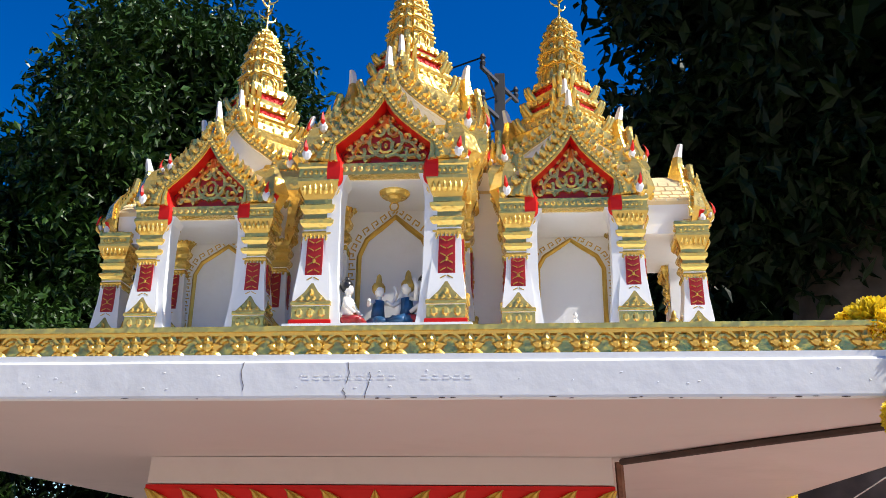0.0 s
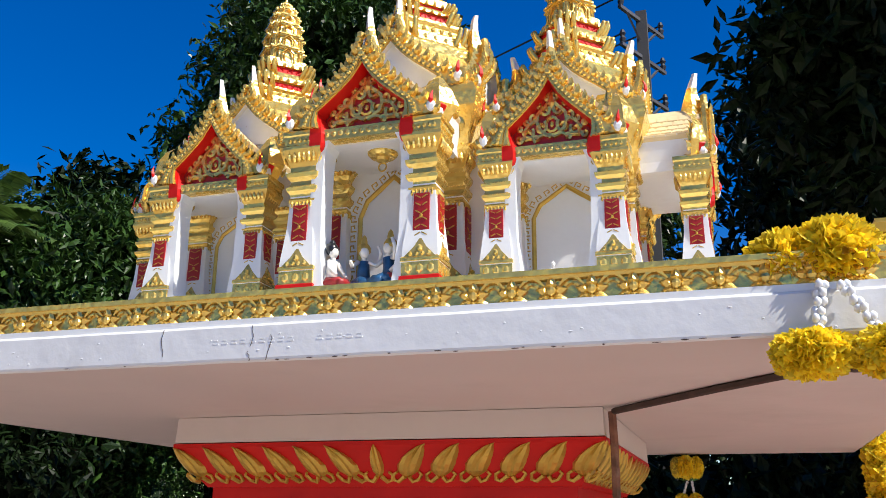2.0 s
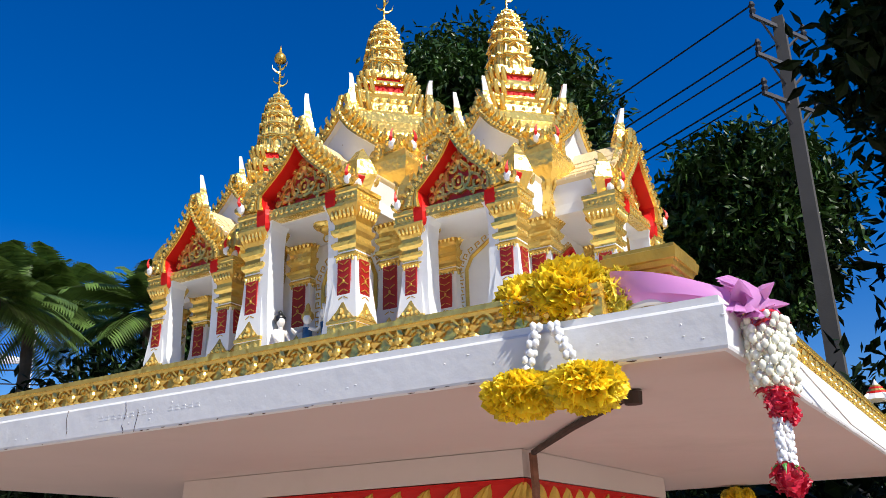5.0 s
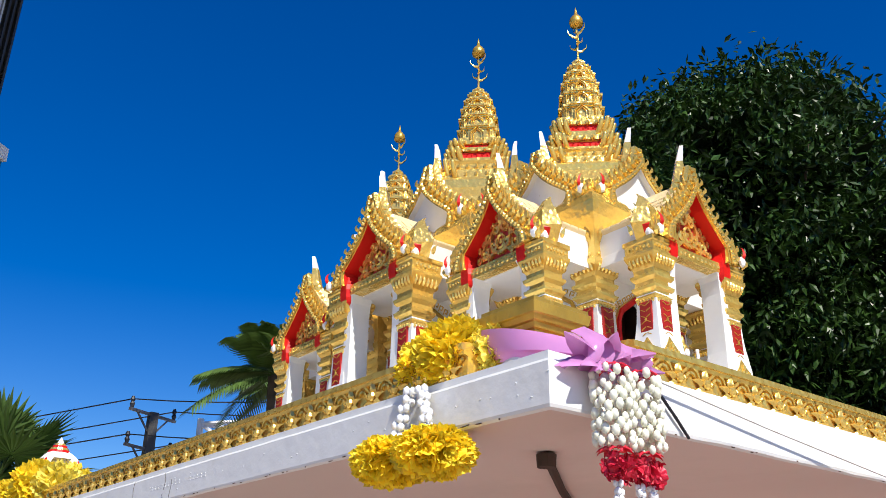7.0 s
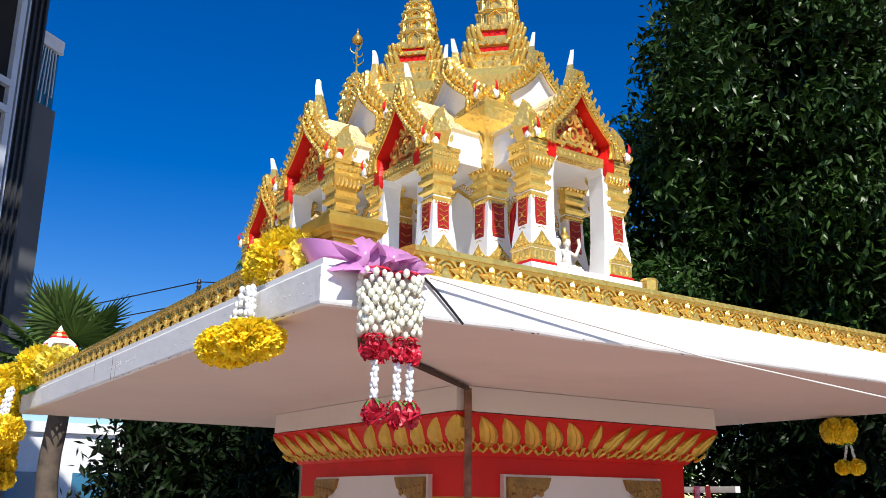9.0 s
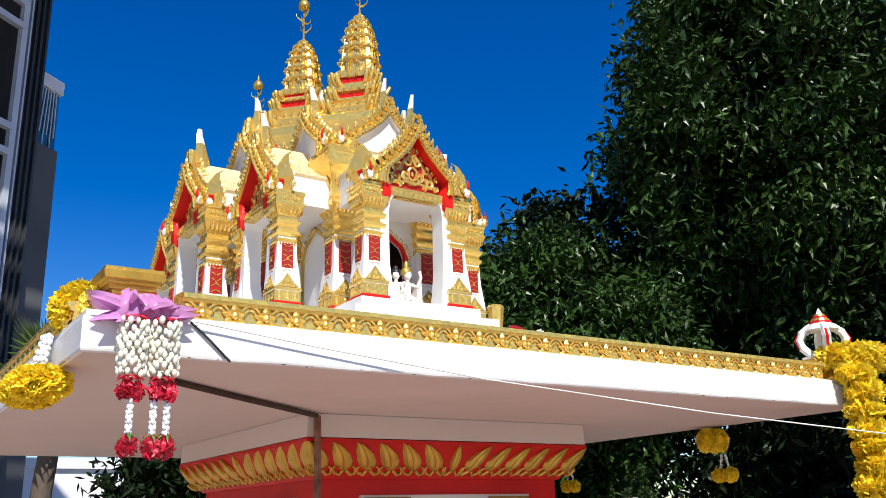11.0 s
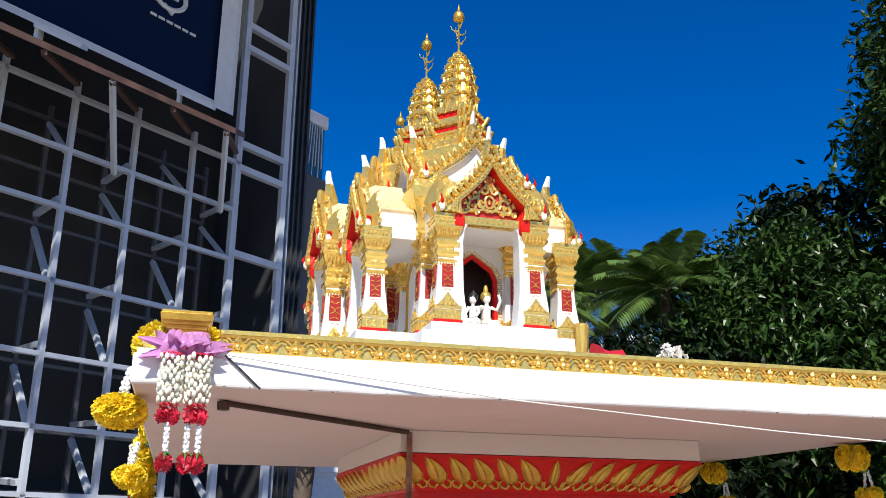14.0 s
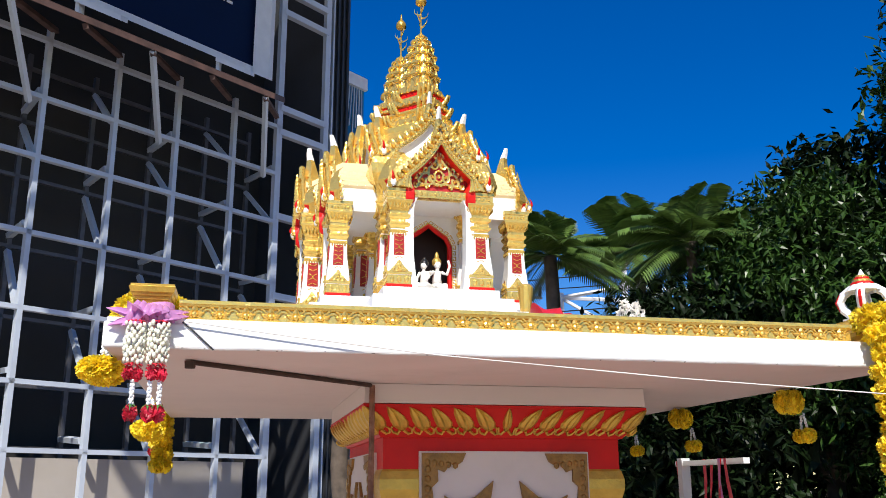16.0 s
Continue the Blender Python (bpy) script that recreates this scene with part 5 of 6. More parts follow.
def small_offerings():
    rnd = random.Random(9)
    f = thing("flower_bunch", "bunch of white artificial flowers on a gold stand", "flowers", (0.055, 2.55, 1.793))
    f.scale = (0.60, 0.60, 0.84)
    bm = bmesh.new()
    lathe(bm, [(0.0, 0.040), (0.02, 0.040), (0.03, 0.018), (0.10, 0.012), (0.13, 0.03), (0.15, 0.034)], 10)
    part("stand", bm, GOLD, f)
    for k in range(6):
        bm = bmesh.new()
        a = k * 1.05
        c = (0.035 * math.cos(a), 0.045 * math.sin(a), 0.20 + 0.05 * (k % 3) / 2)
        ruffle(bm, c, 0.024, 18, rnd, 0.9, 0, 0.9)
        part("white_flower", bm, FIG_WHITE, f)
        bm = bmesh.new()
        tube(bm, [(0, 0, 0.14), (c[0] * 0.5, c[1] * 0.5, 0.17), c], 0.0025, 5)
        part("stem", bm, GREEN, f)
    c = thing("red_cloth", "crumpled red cloth on the deck beside the plinth", "cloth", (0.535, 2.128, 1.793))
    bm = bmesh.new()
    vs = [[bm.verts.new((0.075 * (i / 8 - 0.5) * 2, 0.055 * (j / 5 - 0.5) * 2, (0.125 - 0.05 * i / 8) * (0.92 + 0.35 * noise.noise((i * 0.45, j * 0.55, 2))) * (1 if 0 < i < 8 and 0 < j < 5 else 0.04))) for j in range(6)] for i in range(9)]
    for i in range(8):
        for j in range(5):
            bm.faces.new((vs[i][j], vs[i + 1][j], vs[i + 1][j + 1], vs[i][j + 1]))
    part("cloth", bm, PINK_RED, c)
    t = thing("gold_vase", "small gold ribbed vase on the deck behind the house", "vase", (0.445, 2.096, 1.793))
    bm = bmesh.new()
    lathe(bm, [(0, 0.018), (0.03, 0.020), (0.08, 0.012), (0.13, 0.016), (0.17, 0.020), (0.176, 0.016)], 12)
    part("vase", bm, GOLD, t)
    # rack with ribbons beyond the pedestal
    r = thing("ribbon_rack", "white metal rack with red and pink ribbons", "rack", (-0.30, 2.95, 0))
    bm = bmesh.new()
    box(bm, -0.176, -0.144, -0.016, 0.016, 0, 1.575)
    part("upright", bm, GALV, r)
    bm = bmesh.new()
    box(bm, -0.20, 0.26, -0.011, 0.011, 1.548, 1.566)
    part("crossbar", bm, GALV, r)
    for k, (xx, m) in enumerate(((-0.18, PINK_RED), (0.0, PINK_RED), (0.05, PINK_RED), (0.12, PINK_RED), (0.13, PURPLE), (0.17, PINK_RED))):
        bm = bmesh.new()
        pts = [[(xx - 0.012 + 0.12 * (f ** 2) * (k - 2.5) / 6, -0.013 + 0.01 * math.sin(4 * f + k), 1.567 - 0.42 * f), (xx + 0.012 + 0.14 * (f ** 2) * (k - 2.5) / 6, -0.016 + 0.012 * math.sin(5 * f + k), 1.567 - 0.42 * f)] for f in np.linspace(0, 1, 7)]
        rings(bm, pts, cap=False, closed=False)
        part("hanging_ribbon", bm, m, r)


small_offerings()


# ---------------------------------------------------------------- trees
def leaf_cloud(name, mat, parent, centres, per, spread, size, seed, label="", droop=0.35, offset=(0, 0, 0)):
    """Many separate leaves round the given twig ends, as one mesh."""
    rg = np.random.RandomState(seed)
    n = len(centres) * per
    c = np.repeat(np.array(centres), per, axis=0) + np.clip(rg.normal(0, 1, (n, 3)), -1.7, 1.7) * np.array(spread)
    d = rg.normal(0, 1, (n, 3)) + np.array([0, 0, -droop])
    d /= np.linalg.norm(d, axis=1)[:, None]
    s = np.cross(d, rg.normal(0, 1, (n, 3)) * 0.5 + np.array([0, 0, 1.0]))
    s /= np.linalg.norm(s, axis=1)[:, None] + 1e-9
    u = np.cross(s, d)
    L = size * rg.uniform(0.6, 1.25, (n, 1))
    w = L * 0.21
    v = np.stack([c, c + d * L * 0.45 + s * w - u * L * 0.05, c + d * L * 0.45 + u * L * 0.04, c + d * L * 0.45 - s * w - u * L * 0.05, c + d * L - u * L * 0.14], axis=1).reshape(-1, 3) - np.array(offset)
    base = np.arange(n)[:, None] * 5
    f = np.concatenate([base + np.array([[0, 1, 2]]), base + np.array([[0, 2, 3]]), base + np.array([[1, 4, 2]]), base + np.array([[2, 4, 3]])])
    me = bpy.data.meshes.new(name)
    me.from_pydata(v.tolist(), [], f.tolist())
    me.materials.append(mat)
    ob = new(name, me)
    ob.parent = parent
    return tagged(ob, label=label, kind="stuff")


def tree(x, y, trunk_h, crown_c, crown_r, clumps, per, size, mat, seed, label, trunk_r=0.10, spread=0.16, shell=0.35):
    rnd = random.Random(seed)
    tr = thing("tree", label, "tree", (x, y, 0), group="trees round the shrine")
    o = Vector((x, y, 0))
    cc = Vector(crown_c) - o
    bm = bmesh.new()
    top = Vector((cc.x * 0.6, cc.y * 0.6, trunk_h))
    tube(bm, [(0, 0, -0.02), (0.03, 0.01, trunk_h * 0.3), top * 0.6 + Vector((0, 0, 0.02)), top], trunk_r, 16, lambda t: 1.25 - 0.6 * t)
    trunk = part("trunk", bm, BARK, tr, smooth=True)
    cl = []
    for i in range(clumps):
        while True:
            p = Vector((rnd.uniform(-1, 1), rnd.uniform(-1, 1), rnd.uniform(-1, 1)))
            if shell < p.length < 1 and noise.noise(p * 2.3 + Vector((seed, 0, 0))) > -0.16:
                break
        cl.append(cc + Vector((p.x * crown_r[0], p.y * crown_r[1], p.z * crown_r[2])))
    for i in range(0, clumps, max(1, clumps // 16)):
        bm = bmesh.new()
        e = cl[i]
        m = top.lerp(e, 0.5) + Vector((0, 0, 0.12 * (e - top).length * rnd.uniform(-0.3, 1)))
        tube(bm, [top * 0.92, top.lerp(m, 0.5), m, e], trunk_r * 0.36, 6, lambda t: 1.1 - 0.9 * t)
        part("limb", bm, BARK, tr, smooth=True)
    # large inner leaves in the shade-coloured copy darken the inside of the crown
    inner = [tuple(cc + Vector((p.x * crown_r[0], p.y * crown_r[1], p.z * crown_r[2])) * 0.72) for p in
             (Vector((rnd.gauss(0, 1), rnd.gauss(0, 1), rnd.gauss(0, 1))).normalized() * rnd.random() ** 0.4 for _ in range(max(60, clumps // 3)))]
    leaf_cloud("inner_foliage", LEAF_SHADED, tr, inner, 26, (spread, spread, spread), size * 2.6, seed + 500, "inner leaves with shade put into their dark colour")
    leaf_cloud("crown", mat, tr, [tuple(p) for p in cl], per, (spread, spread, spread * 0.8), size, seed, "dense crown of glossy green leaves")
    return tr


tree(-3.85, 9.3, 3.0, (-3.85, 9.3, 5.2), (1.75, 1.8, 2.85), 900, 140, 0.128, LEAF, 21, "tall leafy broad-crowned tree behind the shrine", 0.14, 0.20, shell=0.25)
tree(-0.91, 9.57, 4.25, (-0.91, 9.57, 4.85), (1.0, 0.9, 1.05), 230, 100, 0.130, LEAF, 30, "smaller leafy tree beside the power pole", 0.10, 0.17)
# most trees below take the near-black leaf, with shade put into its colour
tree(1.36, 4.35, 3.5, (2.10, 4.1, 4.60), (1.60, 1.0, 1.95), 640, 120, 0.115, LEAF_SHADED, 22, "dark overhanging tree with a thick trunk in deep shade", 0.42, 0.13, shell=0.2)
tree(3.4, 10.6, 2.4, (3.05, 10.5, 4.0), (2.60, 1.4, 4.0), 620, 90, 0.20, LEAF_SHADED, 31, "tall dark tree beyond the overhanging one", 0.16, 0.30, shell=0.2)
tree(-5.0, 6.7, 1.6, (-5.2, 6.9, 3.0), (1.65, 1.2, 1.32), 380, 140, 0.110, LEAF, 23, "leafy tree beyond the palms", 0.12, 0.19)
tree(-5.6, 7.7, 1.6, (-5.7, 7.7, 3.15), (1.35, 1.2, 1.9), 260, 90, 0.15, LEAF_SHADED, 24, "dark green tree behind the shrine", 0.12, 0.2)
tree(-9.6, 5.2, 1.2, (-9.6, 5.2, 1.7), (2.2, 1.7, 1.5), 190, 80, 0.17, LEAF_SHADED, 25, "low dark tree beyond the fan palm", 0.13, 0.25)
tree(-2.6, 8.9, 0.9, (-2.4, 8.9, 1.7), (3.0, 1.0, 1.7), 420, 130, 0.12, LEAF_SHADED, 26, "dense dark shrub behind the slab", 0.07, 0.22, shell=0.1)
tree(1.2, 5.8, 0.9, (0.9, 6.2, 1.3), (2.2, 0.9, 1.2), 240, 80, 0.12, LEAF_SHADED, 27, "dense dark shrub under the trees", 0.07, 0.2, shell=0.1)
tree(-7.4, 5.6, 0.9, (-7.2, 5.6, 1.3), (1.8, 1.0, 1.3), 200, 80, 0.14, LEAF_SHADED, 28, "dense dark shrub below the palms", 0.07, 0.2, shell=0.1)
tree(-5.5, 5.6, 0.9, (-5.5, 5.5, 1.95), (1.5, 1.0, 1.35), 260, 90, 0.12, LEAF_SHADED, 29, "dense dark shrub between the palms", 0.07, 0.2, shell=0.1)


def topiary(x, y, top, seed):
    tp = thing("topiary", "clipped conical green bush", "bush", (x, y, 0))
    rnd = random.Random(seed)
    pts = []
    for i in range(420):
        t = rnd.random() ** 0.7
        a = rnd.uniform(0, 6.283)
        r = 0.50 * (1 - t) ** 0.7 + 0.01
        pts.append((r * math.cos(a), r * math.sin(a), 0.45 + (top - 0.45) * t))
    bm = bmesh.new()
    lathe(bm, [(0.0, 0.03), (0.5, 0.03)], 8)
    part("stem", bm, BARK, tp)
    # solid core whose near-black colour stands for the shade between the leaves
    bm = bmesh.new()
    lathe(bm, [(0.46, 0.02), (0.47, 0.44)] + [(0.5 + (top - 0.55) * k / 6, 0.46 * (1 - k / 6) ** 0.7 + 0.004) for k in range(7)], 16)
    part("core", bm, LEAF_SHADED, tp)
    leaf_cloud("foliage", LEAF, tp, pts, 26, (0.03, 0.03, 0.03), 0.040, seed, "small clipped leaves")


topiary(-4.25, 7.0, 2.16, 51)


def palm(x, y, h, fronds, length, seed, label, fan=False):
    rnd = random.Random(seed)
    p = thing("palm", label, "palm", (x, y, 0), group="palms")
    bm = bmesh.new()
    pts = [(0.02 * math.sin(k * 1.3), 0.02 * math.cos(k), h * k / 14) for k in range(15)]
    tube(bm, pts, 0.07 if not fan else 0.085, 9, lambda t: (1.15 - 0.3 * t) * (1 + 0.12 * math.sin(t * 90)))
    part("trunk", bm, BARK, p, smooth=True)
    for i in range(fronds):
        bm = bmesh.new()
        a = i * 2.39996
        el = rnd.uniform(-0.25, 1.35)
        d = Vector((math.cos(a) * math.cos(el), math.sin(a) * math.cos(el), math.sin(el)))
        o = Vector((0, 0, h))
        side = d.cross(Vector((0, 0, 1))).normalized()
        L = length * rnd.uniform(0.8, 1.1)
        if fan:
            st = [o + d * L * 0.5 * t for t in (0, 0.5, 1)]
            tube(bm, st, 0.010, 4)
            c = st[-1]
            up = side.cross(d)
            for k in range(26):
                b = -2.2 + 4.4 * k / 25
                e = (d * math.cos(b) + side * math.sin(b)).normalized()
                w = L * 0.030
                tip = c + e * L * 0.55 * (1 - 0.12 * abs(b)) + Vector((0, 0, -0.10 * L * abs(b) / 2 - 0.02))
                q = e.cross(up).normalized()
                m = c.lerp(tip, 0.55) + up * 0.01
                vs = [bm.verts.new(v) for v in (c, m + q * w, tip, m - q * w)]
                bm.faces.new(vs)
        else:
            curve = [o + d * L * t + Vector((0, 0, -0.40 * L * t * t)) for t in np.linspace(0, 1, 9)]
            tube(bm, curve, 0.009, 4, lambda t: 1.1 - t)
            for k in range(27):
                t = 0.12 + 0.88 * k / 26
                j = min(int(t * 8), 7)
                c = curve[j].lerp(curve[j + 1], t * 8 - j)
                tg = (curve[j + 1] - curve[j]).normalized()
                for s in (-1, 1):
                    e = (side * s * 0.85 + tg * 0.6 + Vector((0, 0, -0.25))).normalized()
                    l = L * 0.38 * (1 - 0.65 * abs(t - 0.45))
                    w = L * 0.021
                    tip = c + e * l + Vector((0, 0, -0.05 * L))
                    m = c + e * l * 0.5
                    vs = [bm.verts.new(v) for v in (c, m + tg * w, tip, m - tg * w)]
                    bm.faces.new(vs)
        part("frond", bm, PALM, p)


palm(-8.8, 6.7, 4.60, 36, 1.25, 61, "feather palm with arching green fronds")
palm(-5.5, 5.75, 3.85, 30, 0.85, 62, "feather palm beside the large tree")
palm(-5.7, 4.32, 3.68, 30, 0.75, 63, "feather palm seen past the slab")
palm(-6.6, 2.40, 2.62, 30, 0.78, 64, "fan palm with stiff grey-green leaves", fan=True)


# ---------------------------------------------------------------- power poles
def power_pole(x, y, top, r, lean, label, wires_to, ins, onward=True):
    p = thing("power_pole", label, "power pole", (x, y, 0), group="power poles")
    bm = bmesh.new()
    rings(bm, [[(lean * t + a * r * (1.35 - 0.5 * t), b * r * (1.35 - 0.5 * t), top * t) for a, b in ((-1, -1), (1, -1), (1, 1), (-1, 1))] for t in (0, 0.5, 1)])
    part("pole", bm, CONCRETE, p)
    u = Vector((wires_to[0] - x, wires_to[1] - y, 0)).normalized()
    v = Vector((-u.y, u.x, 0))
    k = r / 0.045
    for i, dz in enumerate(ins):
        z = top - dz
        ax = lean * z / top
        bm = bmesh.new()
        a, b = Vector((ax, 0, z)) - v * 0.30 * k, Vector((ax, 0, z)) + v * 0.30 * k
        tube(bm, [a, b], 0.018 * k, 4)
        tube(bm, [a.lerp(b, 0.15), Vector((ax, 0, z - 0.20 * k))], 0.010 * k, 4)
        tube(bm, [a.lerp(b, 0.85), Vector((ax, 0, z - 0.20 * k))], 0.010 * k, 4)
        arm = part("crossarm", bm, DARK_SHADED_STEEL, p)
        for f in (0.04, 0.96):
            c = a.lerp(b, f)
            bm = bmesh.new()
            lathe(bm, [(0, 0.016 * k), (0.03 * k, 0.024 * k), (0.05 * k, 0.014 * k), (0.07 * k, 0.024 * k), (0.10 * k, 0.012 * k)], 8)
            for q in bm.verts:
                q.co += c + Vector((0, 0, 0.016 * k))
            part("insulator", bm, WIRE, arm)
            for end in (wires_to,) if not onward else (wires_to, (x - 0.4 * (wires_to[0] - x), y - 0.4 * (wires_to[1] - y), wires_to[2])):
                e = Vector((end[0] - x, end[1] - y, end[2] - dz)) + v * 0.30 * k * (2 * f - 1)
                s0 = c + Vector((0, 0, 0.09 * k))
                bm = bmesh.new()
                tube(bm, [s0.lerp(e, t) + Vector((0, 0, -1.6 * t * (1 - t))) for t in np.linspace(0, 1, 13)], 0.0065 * k, 4)
                part("cable", bm, WIRE, p)


power_pole(-0.08, 8.2, 6.35, 0.060, 0.0, "grey concrete power pole with crossarms and cables", (-26.0, 20.5, 6.35), (0.10, 0.50, 0.90), onward=False)
power_pole(-16.6, 7.4, 5.7, 0.10, 0.0, "distant concrete power pole with insulators", (-44.0, -6.0, 5.7), (0.05, 0.75))


def scaffold():
    s = thing("steel_scaffold", "bare white steel frame far off", "scaffold", (-15.6, 8.0, 0))
    for dx, dy in ((0, 0), (1.3, 0.9), (0, 1.5), (1.3, 2.4)):
        bm = bmesh.new()
        tube(bm, [(dx, dy, 0), (dx, dy, 5.5 + 0.4 * dx)], 0.07, 6)
        part("post", bm, GALV, s)
    for z in (3.6, 4.5, 5.4):
        bm = bmesh.new()
        tube(bm, [(0, 0, z), (1.3, 0.9, z), (1.3, 2.4, z), (0, 1.5, z), (0, 0, z)], 0.045, 5)
        tube(bm, [(0, 0, z), (1.3, 0.9, z - 1.0)], 0.04, 5)
        part("brace", bm, GALV, s)


scaffold()


# ---------------------------------------------------------------- steel-framed building
FE = Vector((-19.4, 4.24, 0))
FD = Vector((-0.616, 0.788, 0)).normalized()
FN = Vector((-FD.y, FD.x, 0))          # away from the shrine


def fp(u, z, back=0.0):
    return FE + FD * u + FN * back + Vector((0, 0, z))


def bar(bm, a, b, w, d):
    """A rectangular steel member between two points of the facade, w wide, d deep."""
    a, b = Vector(a), Vector(b)
    t = (b - a).normalized()
    n = FN
    s = t.cross(n)
    if s.length < 0.05:
        s = t.cross(Vector((0, 0, 1)))
    s.normalize()
    n = s.cross(t).normalized()
    rings(bm, [[p + s * w / 2 + n * d / 2, p + s * w / 2 - n * d / 2, p - s * w / 2 - n * d / 2, p - s * w / 2 + n * d / 2] for p in (a, b)])


def slab_on_facade(bm, u0, u1, z0, z1, b0, b1):
    lp = []
    for u in (u0, u1):
        lp.append([fp(u, z0, b0), fp(u, z0, b1), fp(u, z1, b1), fp(u, z1, b0)])
    rings(bm, lp)


def fv(u, z, back):
    """A point that stands out in front of the facade, over the same spot of it as seen from the shrine."""
    return fp(u + 1.037 * back, 1.5 + (z - 1.5) * (1 + back * 0.065), back)


def hung(bm, u0, u1, z0, z1, b0, b1):
    rings(bm, [[fv(u, z0, b0), fv(u, z0, b1), fv(u, z1, b1), fv(u, z1, b0)] for u in (u0, u1)])


def building():
    b = thing("steel_framed_building", "unfinished building face of grey steel grid in shade", "building", FE)
    def pt(name, bm, mat, parent=b, label=""):
        for v in bm.verts:
            v.co -= FE
        return part(name, bm, mat, parent, label)
    us = [-1.50, -2.95, -4.2, -5.65, -7.05, -8.5, -9.9, -11.3, -12.7, -14.1, -15.5]
    zs = [2.1, 3.25, 4.52, 5.88, 7.3, 8.45, 9.6]
    for u in us:
        bm = bmesh.new()
        bar(bm, fp(u, 1.0 if u < -3 else 0), fp(u, 9.9 if u < -3 else 19), 0.095 if u < -3 else 0.16, 0.12)
        pt("post", bm, STEEL)
        # rear posts take the darker steel: their shade is put into the colour
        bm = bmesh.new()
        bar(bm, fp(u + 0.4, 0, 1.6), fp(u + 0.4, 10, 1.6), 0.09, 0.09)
        pt("rear_post", bm, DARK_SHADED_STEEL)
        if u < -2:
            for i in range(0, 6, 1):
                if (i + us.index(u)) % 2:
                    bm = bmesh.new()
                    bar(bm, fp(u, zs[i], 0.1), fp(u + 0.4, zs[min(i + 1, 6)], 1.6), 0.10, 0.10)
                    pt("diagonal_brace", bm, STEEL)
                else:
                    bm = bmesh.new()
                    bar(bm, fp(u, zs[i] + 0.2, 0.1), fp(u + 0.4, zs[i] + 0.3, 1.6), 0.10, 0.12)
                    pt("tie", bm, STEEL)
    for z in zs:
        bm = bmesh.new()
        bar(bm, fp(-16, z), fp(-2.9, z), 0.085, 0.12)
        pt("rail", bm, STEEL)
        # rear rails likewise carry their shade in the colour
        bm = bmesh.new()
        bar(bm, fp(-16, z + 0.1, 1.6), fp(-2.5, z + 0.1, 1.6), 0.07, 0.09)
        pt("rear_rail", bm, DARK_SHADED_STEEL)
    for z in (4.9, 5.6, 7.45, 9.5, 10.1, 12.6, 13.2, 15.6):
        bm = bmesh.new()
        bar(bm, fp(-2.95, z), fp(-1.50, z), 0.15, 0.15)
        pt("rail", bm, STEEL)
    # sheet behind the grid; the dark interior is put into its colour
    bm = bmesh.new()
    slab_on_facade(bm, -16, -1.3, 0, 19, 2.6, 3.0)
    pt("back_wall", bm, SHADE_BLACK_WALL)
    bm = bmesh.new()
    slab_on_facade(bm, -16, -3.0, 0, 2.0, 0.6, 1.0)
    pt("low_wall", bm, GREY_WALL)
    # tall dark cladding at the end, a blue glazed corner and a grey end block
    bm = bmesh.new()
    slab_on_facade(bm, -1.35, -0.42, 0, 20, 0.3, 6)
    pt("dark_cladding", bm, DARK_WALL)
    for k in range(5):
        bm = bmesh.new()
        u = -1.25 + 0.17 * k
        slab_on_facade(bm, u, u + 0.05, 0, 20, 0.22, 0.32)
        pt("cladding_rib", bm, STEEL if k < 2 else DARK_WALL)
    # this block stands in shade, which its darker grey carries
    bm = bmesh.new()
    slab_on_facade(bm, -0.45, 0.88, 0, 10.6, 0.9, 6)
    pt("end_block", bm, END_WALL_SHADED)
    bm = bmesh.new()
    slab_on_facade(bm, -0.45, 0.80, 10.6, 12.1, 0.95, 6)
    pt("glazing", bm, BLUE_GLASS, label="blue glazed corner")
    bm = bmesh.new()
    slab_on_facade(bm, -0.45, 0.84, 12.1, 12.45, 0.85, 6)
    pt("parapet", bm, GALV)
    for k in range(6):
        bm = bmesh.new()
        bar(bm, fp(0.1 + 0.12 * k, 10.6 + 0.3 * (k % 2), 0.92), fp(0.22 + 0.09 * k, 12.1, 0.92), 0.03, 0.03)
        pt("glazing_bar", bm, STEEL)
    # unseen louvred canopy, added high in front of the facade to shade it
    can = thing("unseen_shade_canopy", "unseen high louvre canopy added to shade the building face", "canopy", fp(-8, 17))
    for k in range(3, 30):
        bm = bmesh.new()
        # slats nearly closed by the wall to keep the upper facade in shade
        w = 0.45 if k >= 19 else 0.32 if k % 2 else 0.20
        slab_on_facade(bm, -17, -0.6, 17.0, 17.08, -13.6 + 0.46 * k, -13.6 + 0.46 * k + w)
        for v in bm.verts:
            v.co -= can.location
        part("louvre", bm, RUSTY_STEEL, can)
    for u in (-17, -9, -0.8):
        bm = bmesh.new()
        slab_on_facade(bm, u, u + 0.25, 16.7, 17.0, -13.6, 0.3)
        for v in bm.verts:
            v.co -= can.location
        part("beam", bm, RUSTY_STEEL, can)
    # billboard on its rusty gangway
    bb = thing("billboard", "large navy billboard in a pale frame on a rusty steel gangway", "billboard", fp(-10, 10.4, -0.9))
    def bp(name, bm, mat, parent=bb, label=""):
        for v in bm.verts:
            v.co -= bb.location
        return part(name, bm, mat, parent, label)
    bm = bmesh.new()
    hung(bm, -16, -3.55, 10.85, 16.4, -0.75, -0.6)
    panel = bp("panel", bm, NAVY)
    bm = bmesh.new()
    hung(bm, -3.55, -3.10, 10.70, 16.5, -0.85, -0.4)
    hung(bm, -16, -3.55, 10.70, 10.86, -0.82, -0.5)
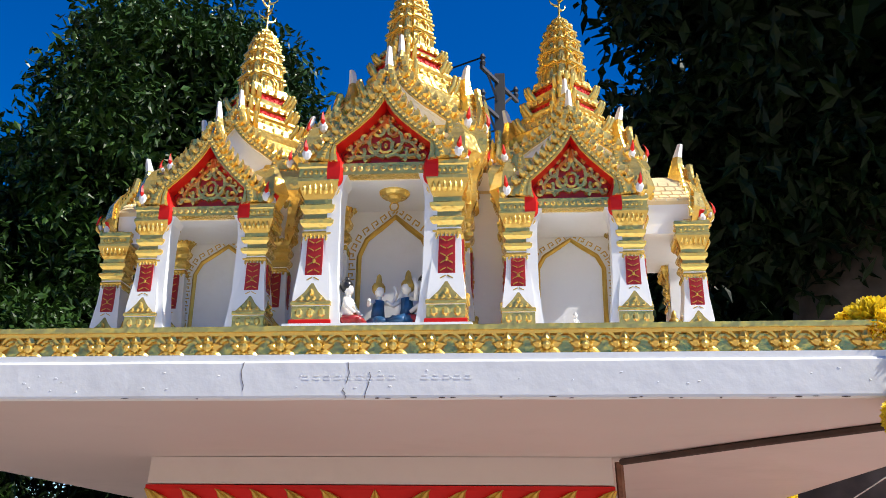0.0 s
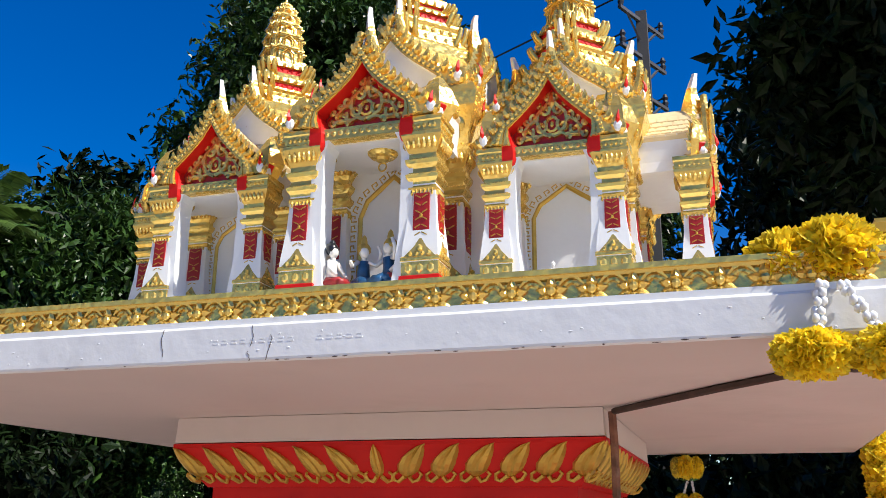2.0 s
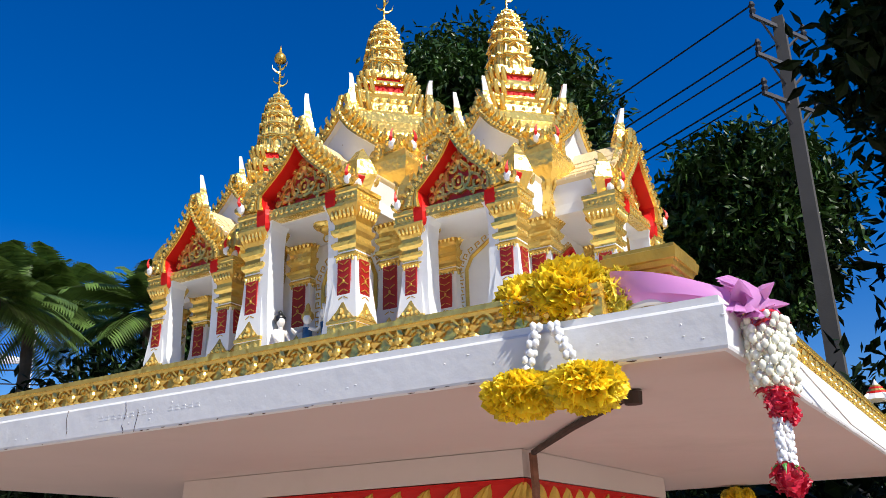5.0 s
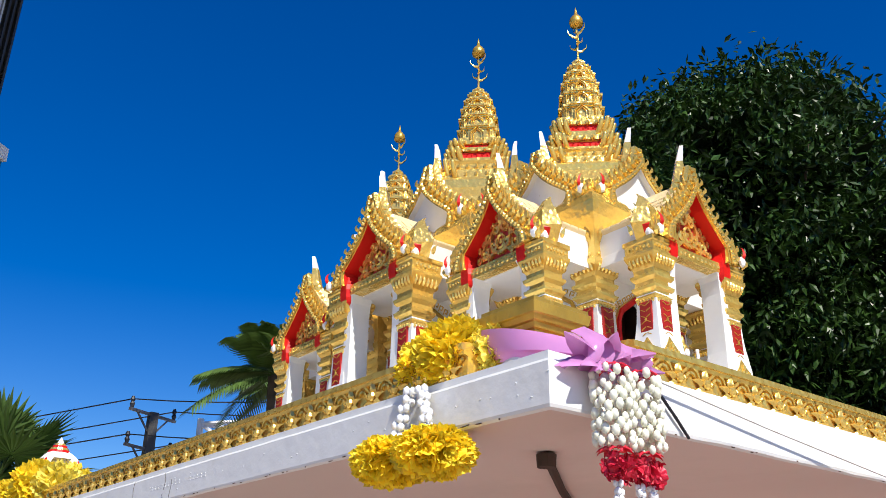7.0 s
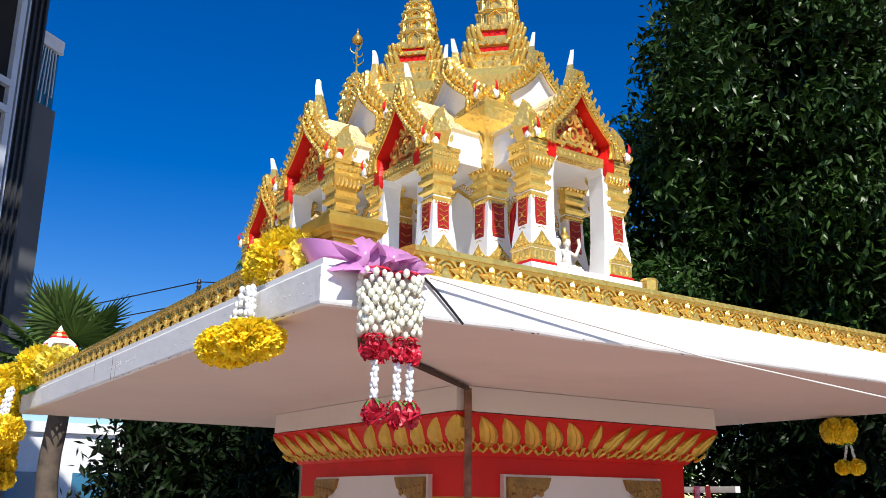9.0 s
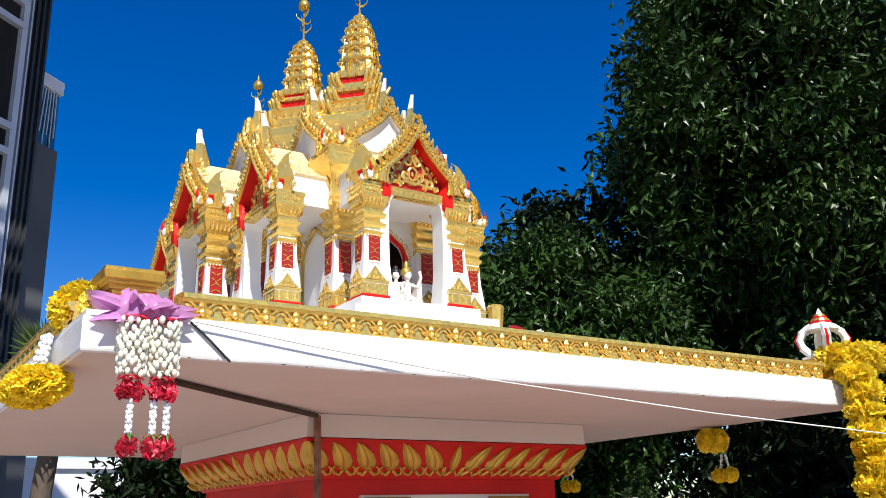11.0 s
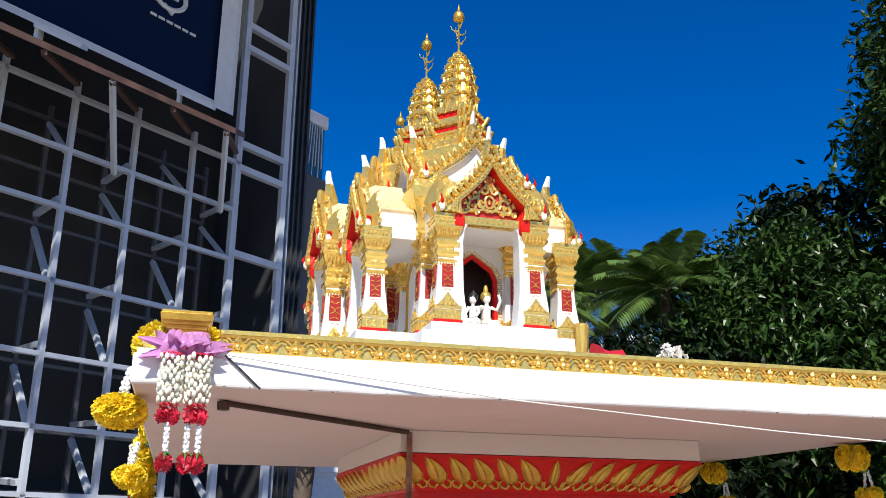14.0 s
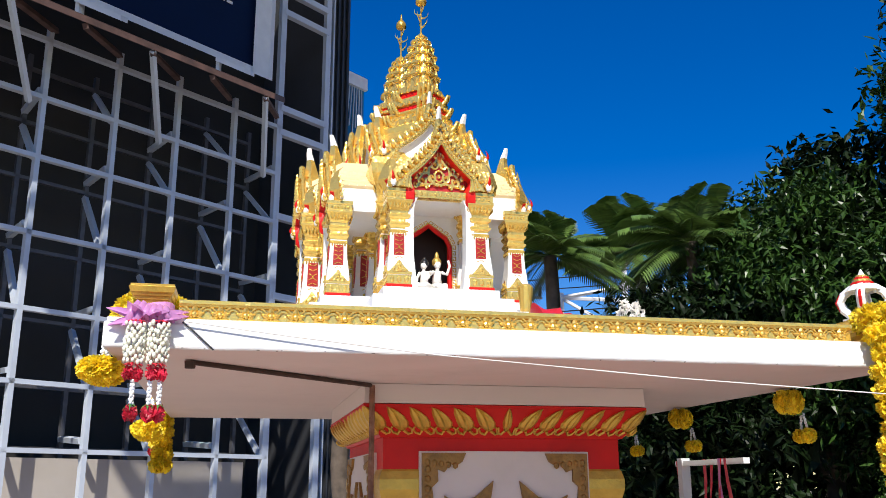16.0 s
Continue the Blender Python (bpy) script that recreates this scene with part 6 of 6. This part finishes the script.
    bp("frame", bm, GALV, label="pale steel frame")
    bm = bmesh.new()
    hung(bm, -16, -2.75, 10.28, 10.42, -1.55, -0.2)
    bp("gangway", bm, RUSTY_STEEL)
    for k in range(10):
        bm = bmesh.new()
        u = -3.0 - 1.35 * k
        bar(bm, fv(u, 10.25, -1.5), fv(u - 0.3, 8.3, -0.1), 0.09, 0.09)
        bp("strut", bm, STEEL) if k % 2 == 0 else bm.free()
        bm = bmesh.new()
        bar(bm, fv(u, 10.2, -1.5), fv(u, 9.85, 0.0), 0.10, 0.10)
        bp("bracket", bm, RUSTY_STEEL)
    for u in (-4.3, -7.3, -10.3):
        bm = bmesh.new()
        hung(bm, u, u + 0.9, 10.62, 10.74, -1.5, -1.2)
        hung(bm, u, u + 0.07, 10.42, 10.66, -1.45, -1.25)
        bp("floodlight", bm, GALV)
    # emblem: a pale ring, and a line of small writing as a bar
    bm = bmesh.new()
    pts = []
    for k in range(25):
        a = k / 24 * 6.28319
        pts.append(fv(-4.95 + 0.42 * math.cos(a), 12.85 + 0.36 * math.sin(a), -0.78))
    tube(bm, pts, 0.055, 5)
    bar(bm, fv(-5.20, 12.86, -0.78), fv(-4.72, 12.86, -0.78), 0.16, 0.04)
    bar(bm, fv(-5.06, 12.55, -0.78), fv(-4.82, 12.40, -0.78), 0.08, 0.04)
    bp("emblem", bm, GALV, panel, "pale round emblem")
    for k in range(6):
        bm = bmesh.new()
        u = -5.35 + 0.20 * k
        bar(bm, fv(u, 12.18, -0.78), fv(u + 0.15, 12.18, -0.78), 0.055, 0.02)
        bp("lettering_bar", bm, GALV, panel)


building()


# ---------------------------------------------------------------- far buildings seen under the slab
def far_building(x, y, w, d, h, mat, label):
    b = thing("far_building", label, "building", (x, y, 0), group="far buildings")
    bm = bmesh.new()
    box(bm, -w / 2, w / 2, -d / 2, d / 2, 0, h)
    wall = part("wall", bm, mat, b)
    bm = bmesh.new()
    box(bm, -w / 2 - 0.15, w / 2 + 0.15, -d / 2 - 0.15, d / 2 + 0.15, h, h + 0.35)
    part("roof_edge", bm, GALV, b)
    for i in range(int(d / 2.2)):
        for k in range(max(1, int(h / 2.6))):
            bm = bmesh.new()
            y0 = -d / 2 + 0.6 + 2.2 * i
            box(bm, w / 2 + 0.004, w / 2 + 0.06, y0, y0 + 1.5, 0.9 + 2.6 * k, 2.3 + 2.6 * k)
            part("window", bm, BLUE_GLASS, b)


far_building(-34, 9, 5, 16, 3.6, GALV, "low pale building with dark windows far off")
far_building(-40, -6, 6, 14, 3.2, GREY_WALL, "low grey building with dark windows far off")
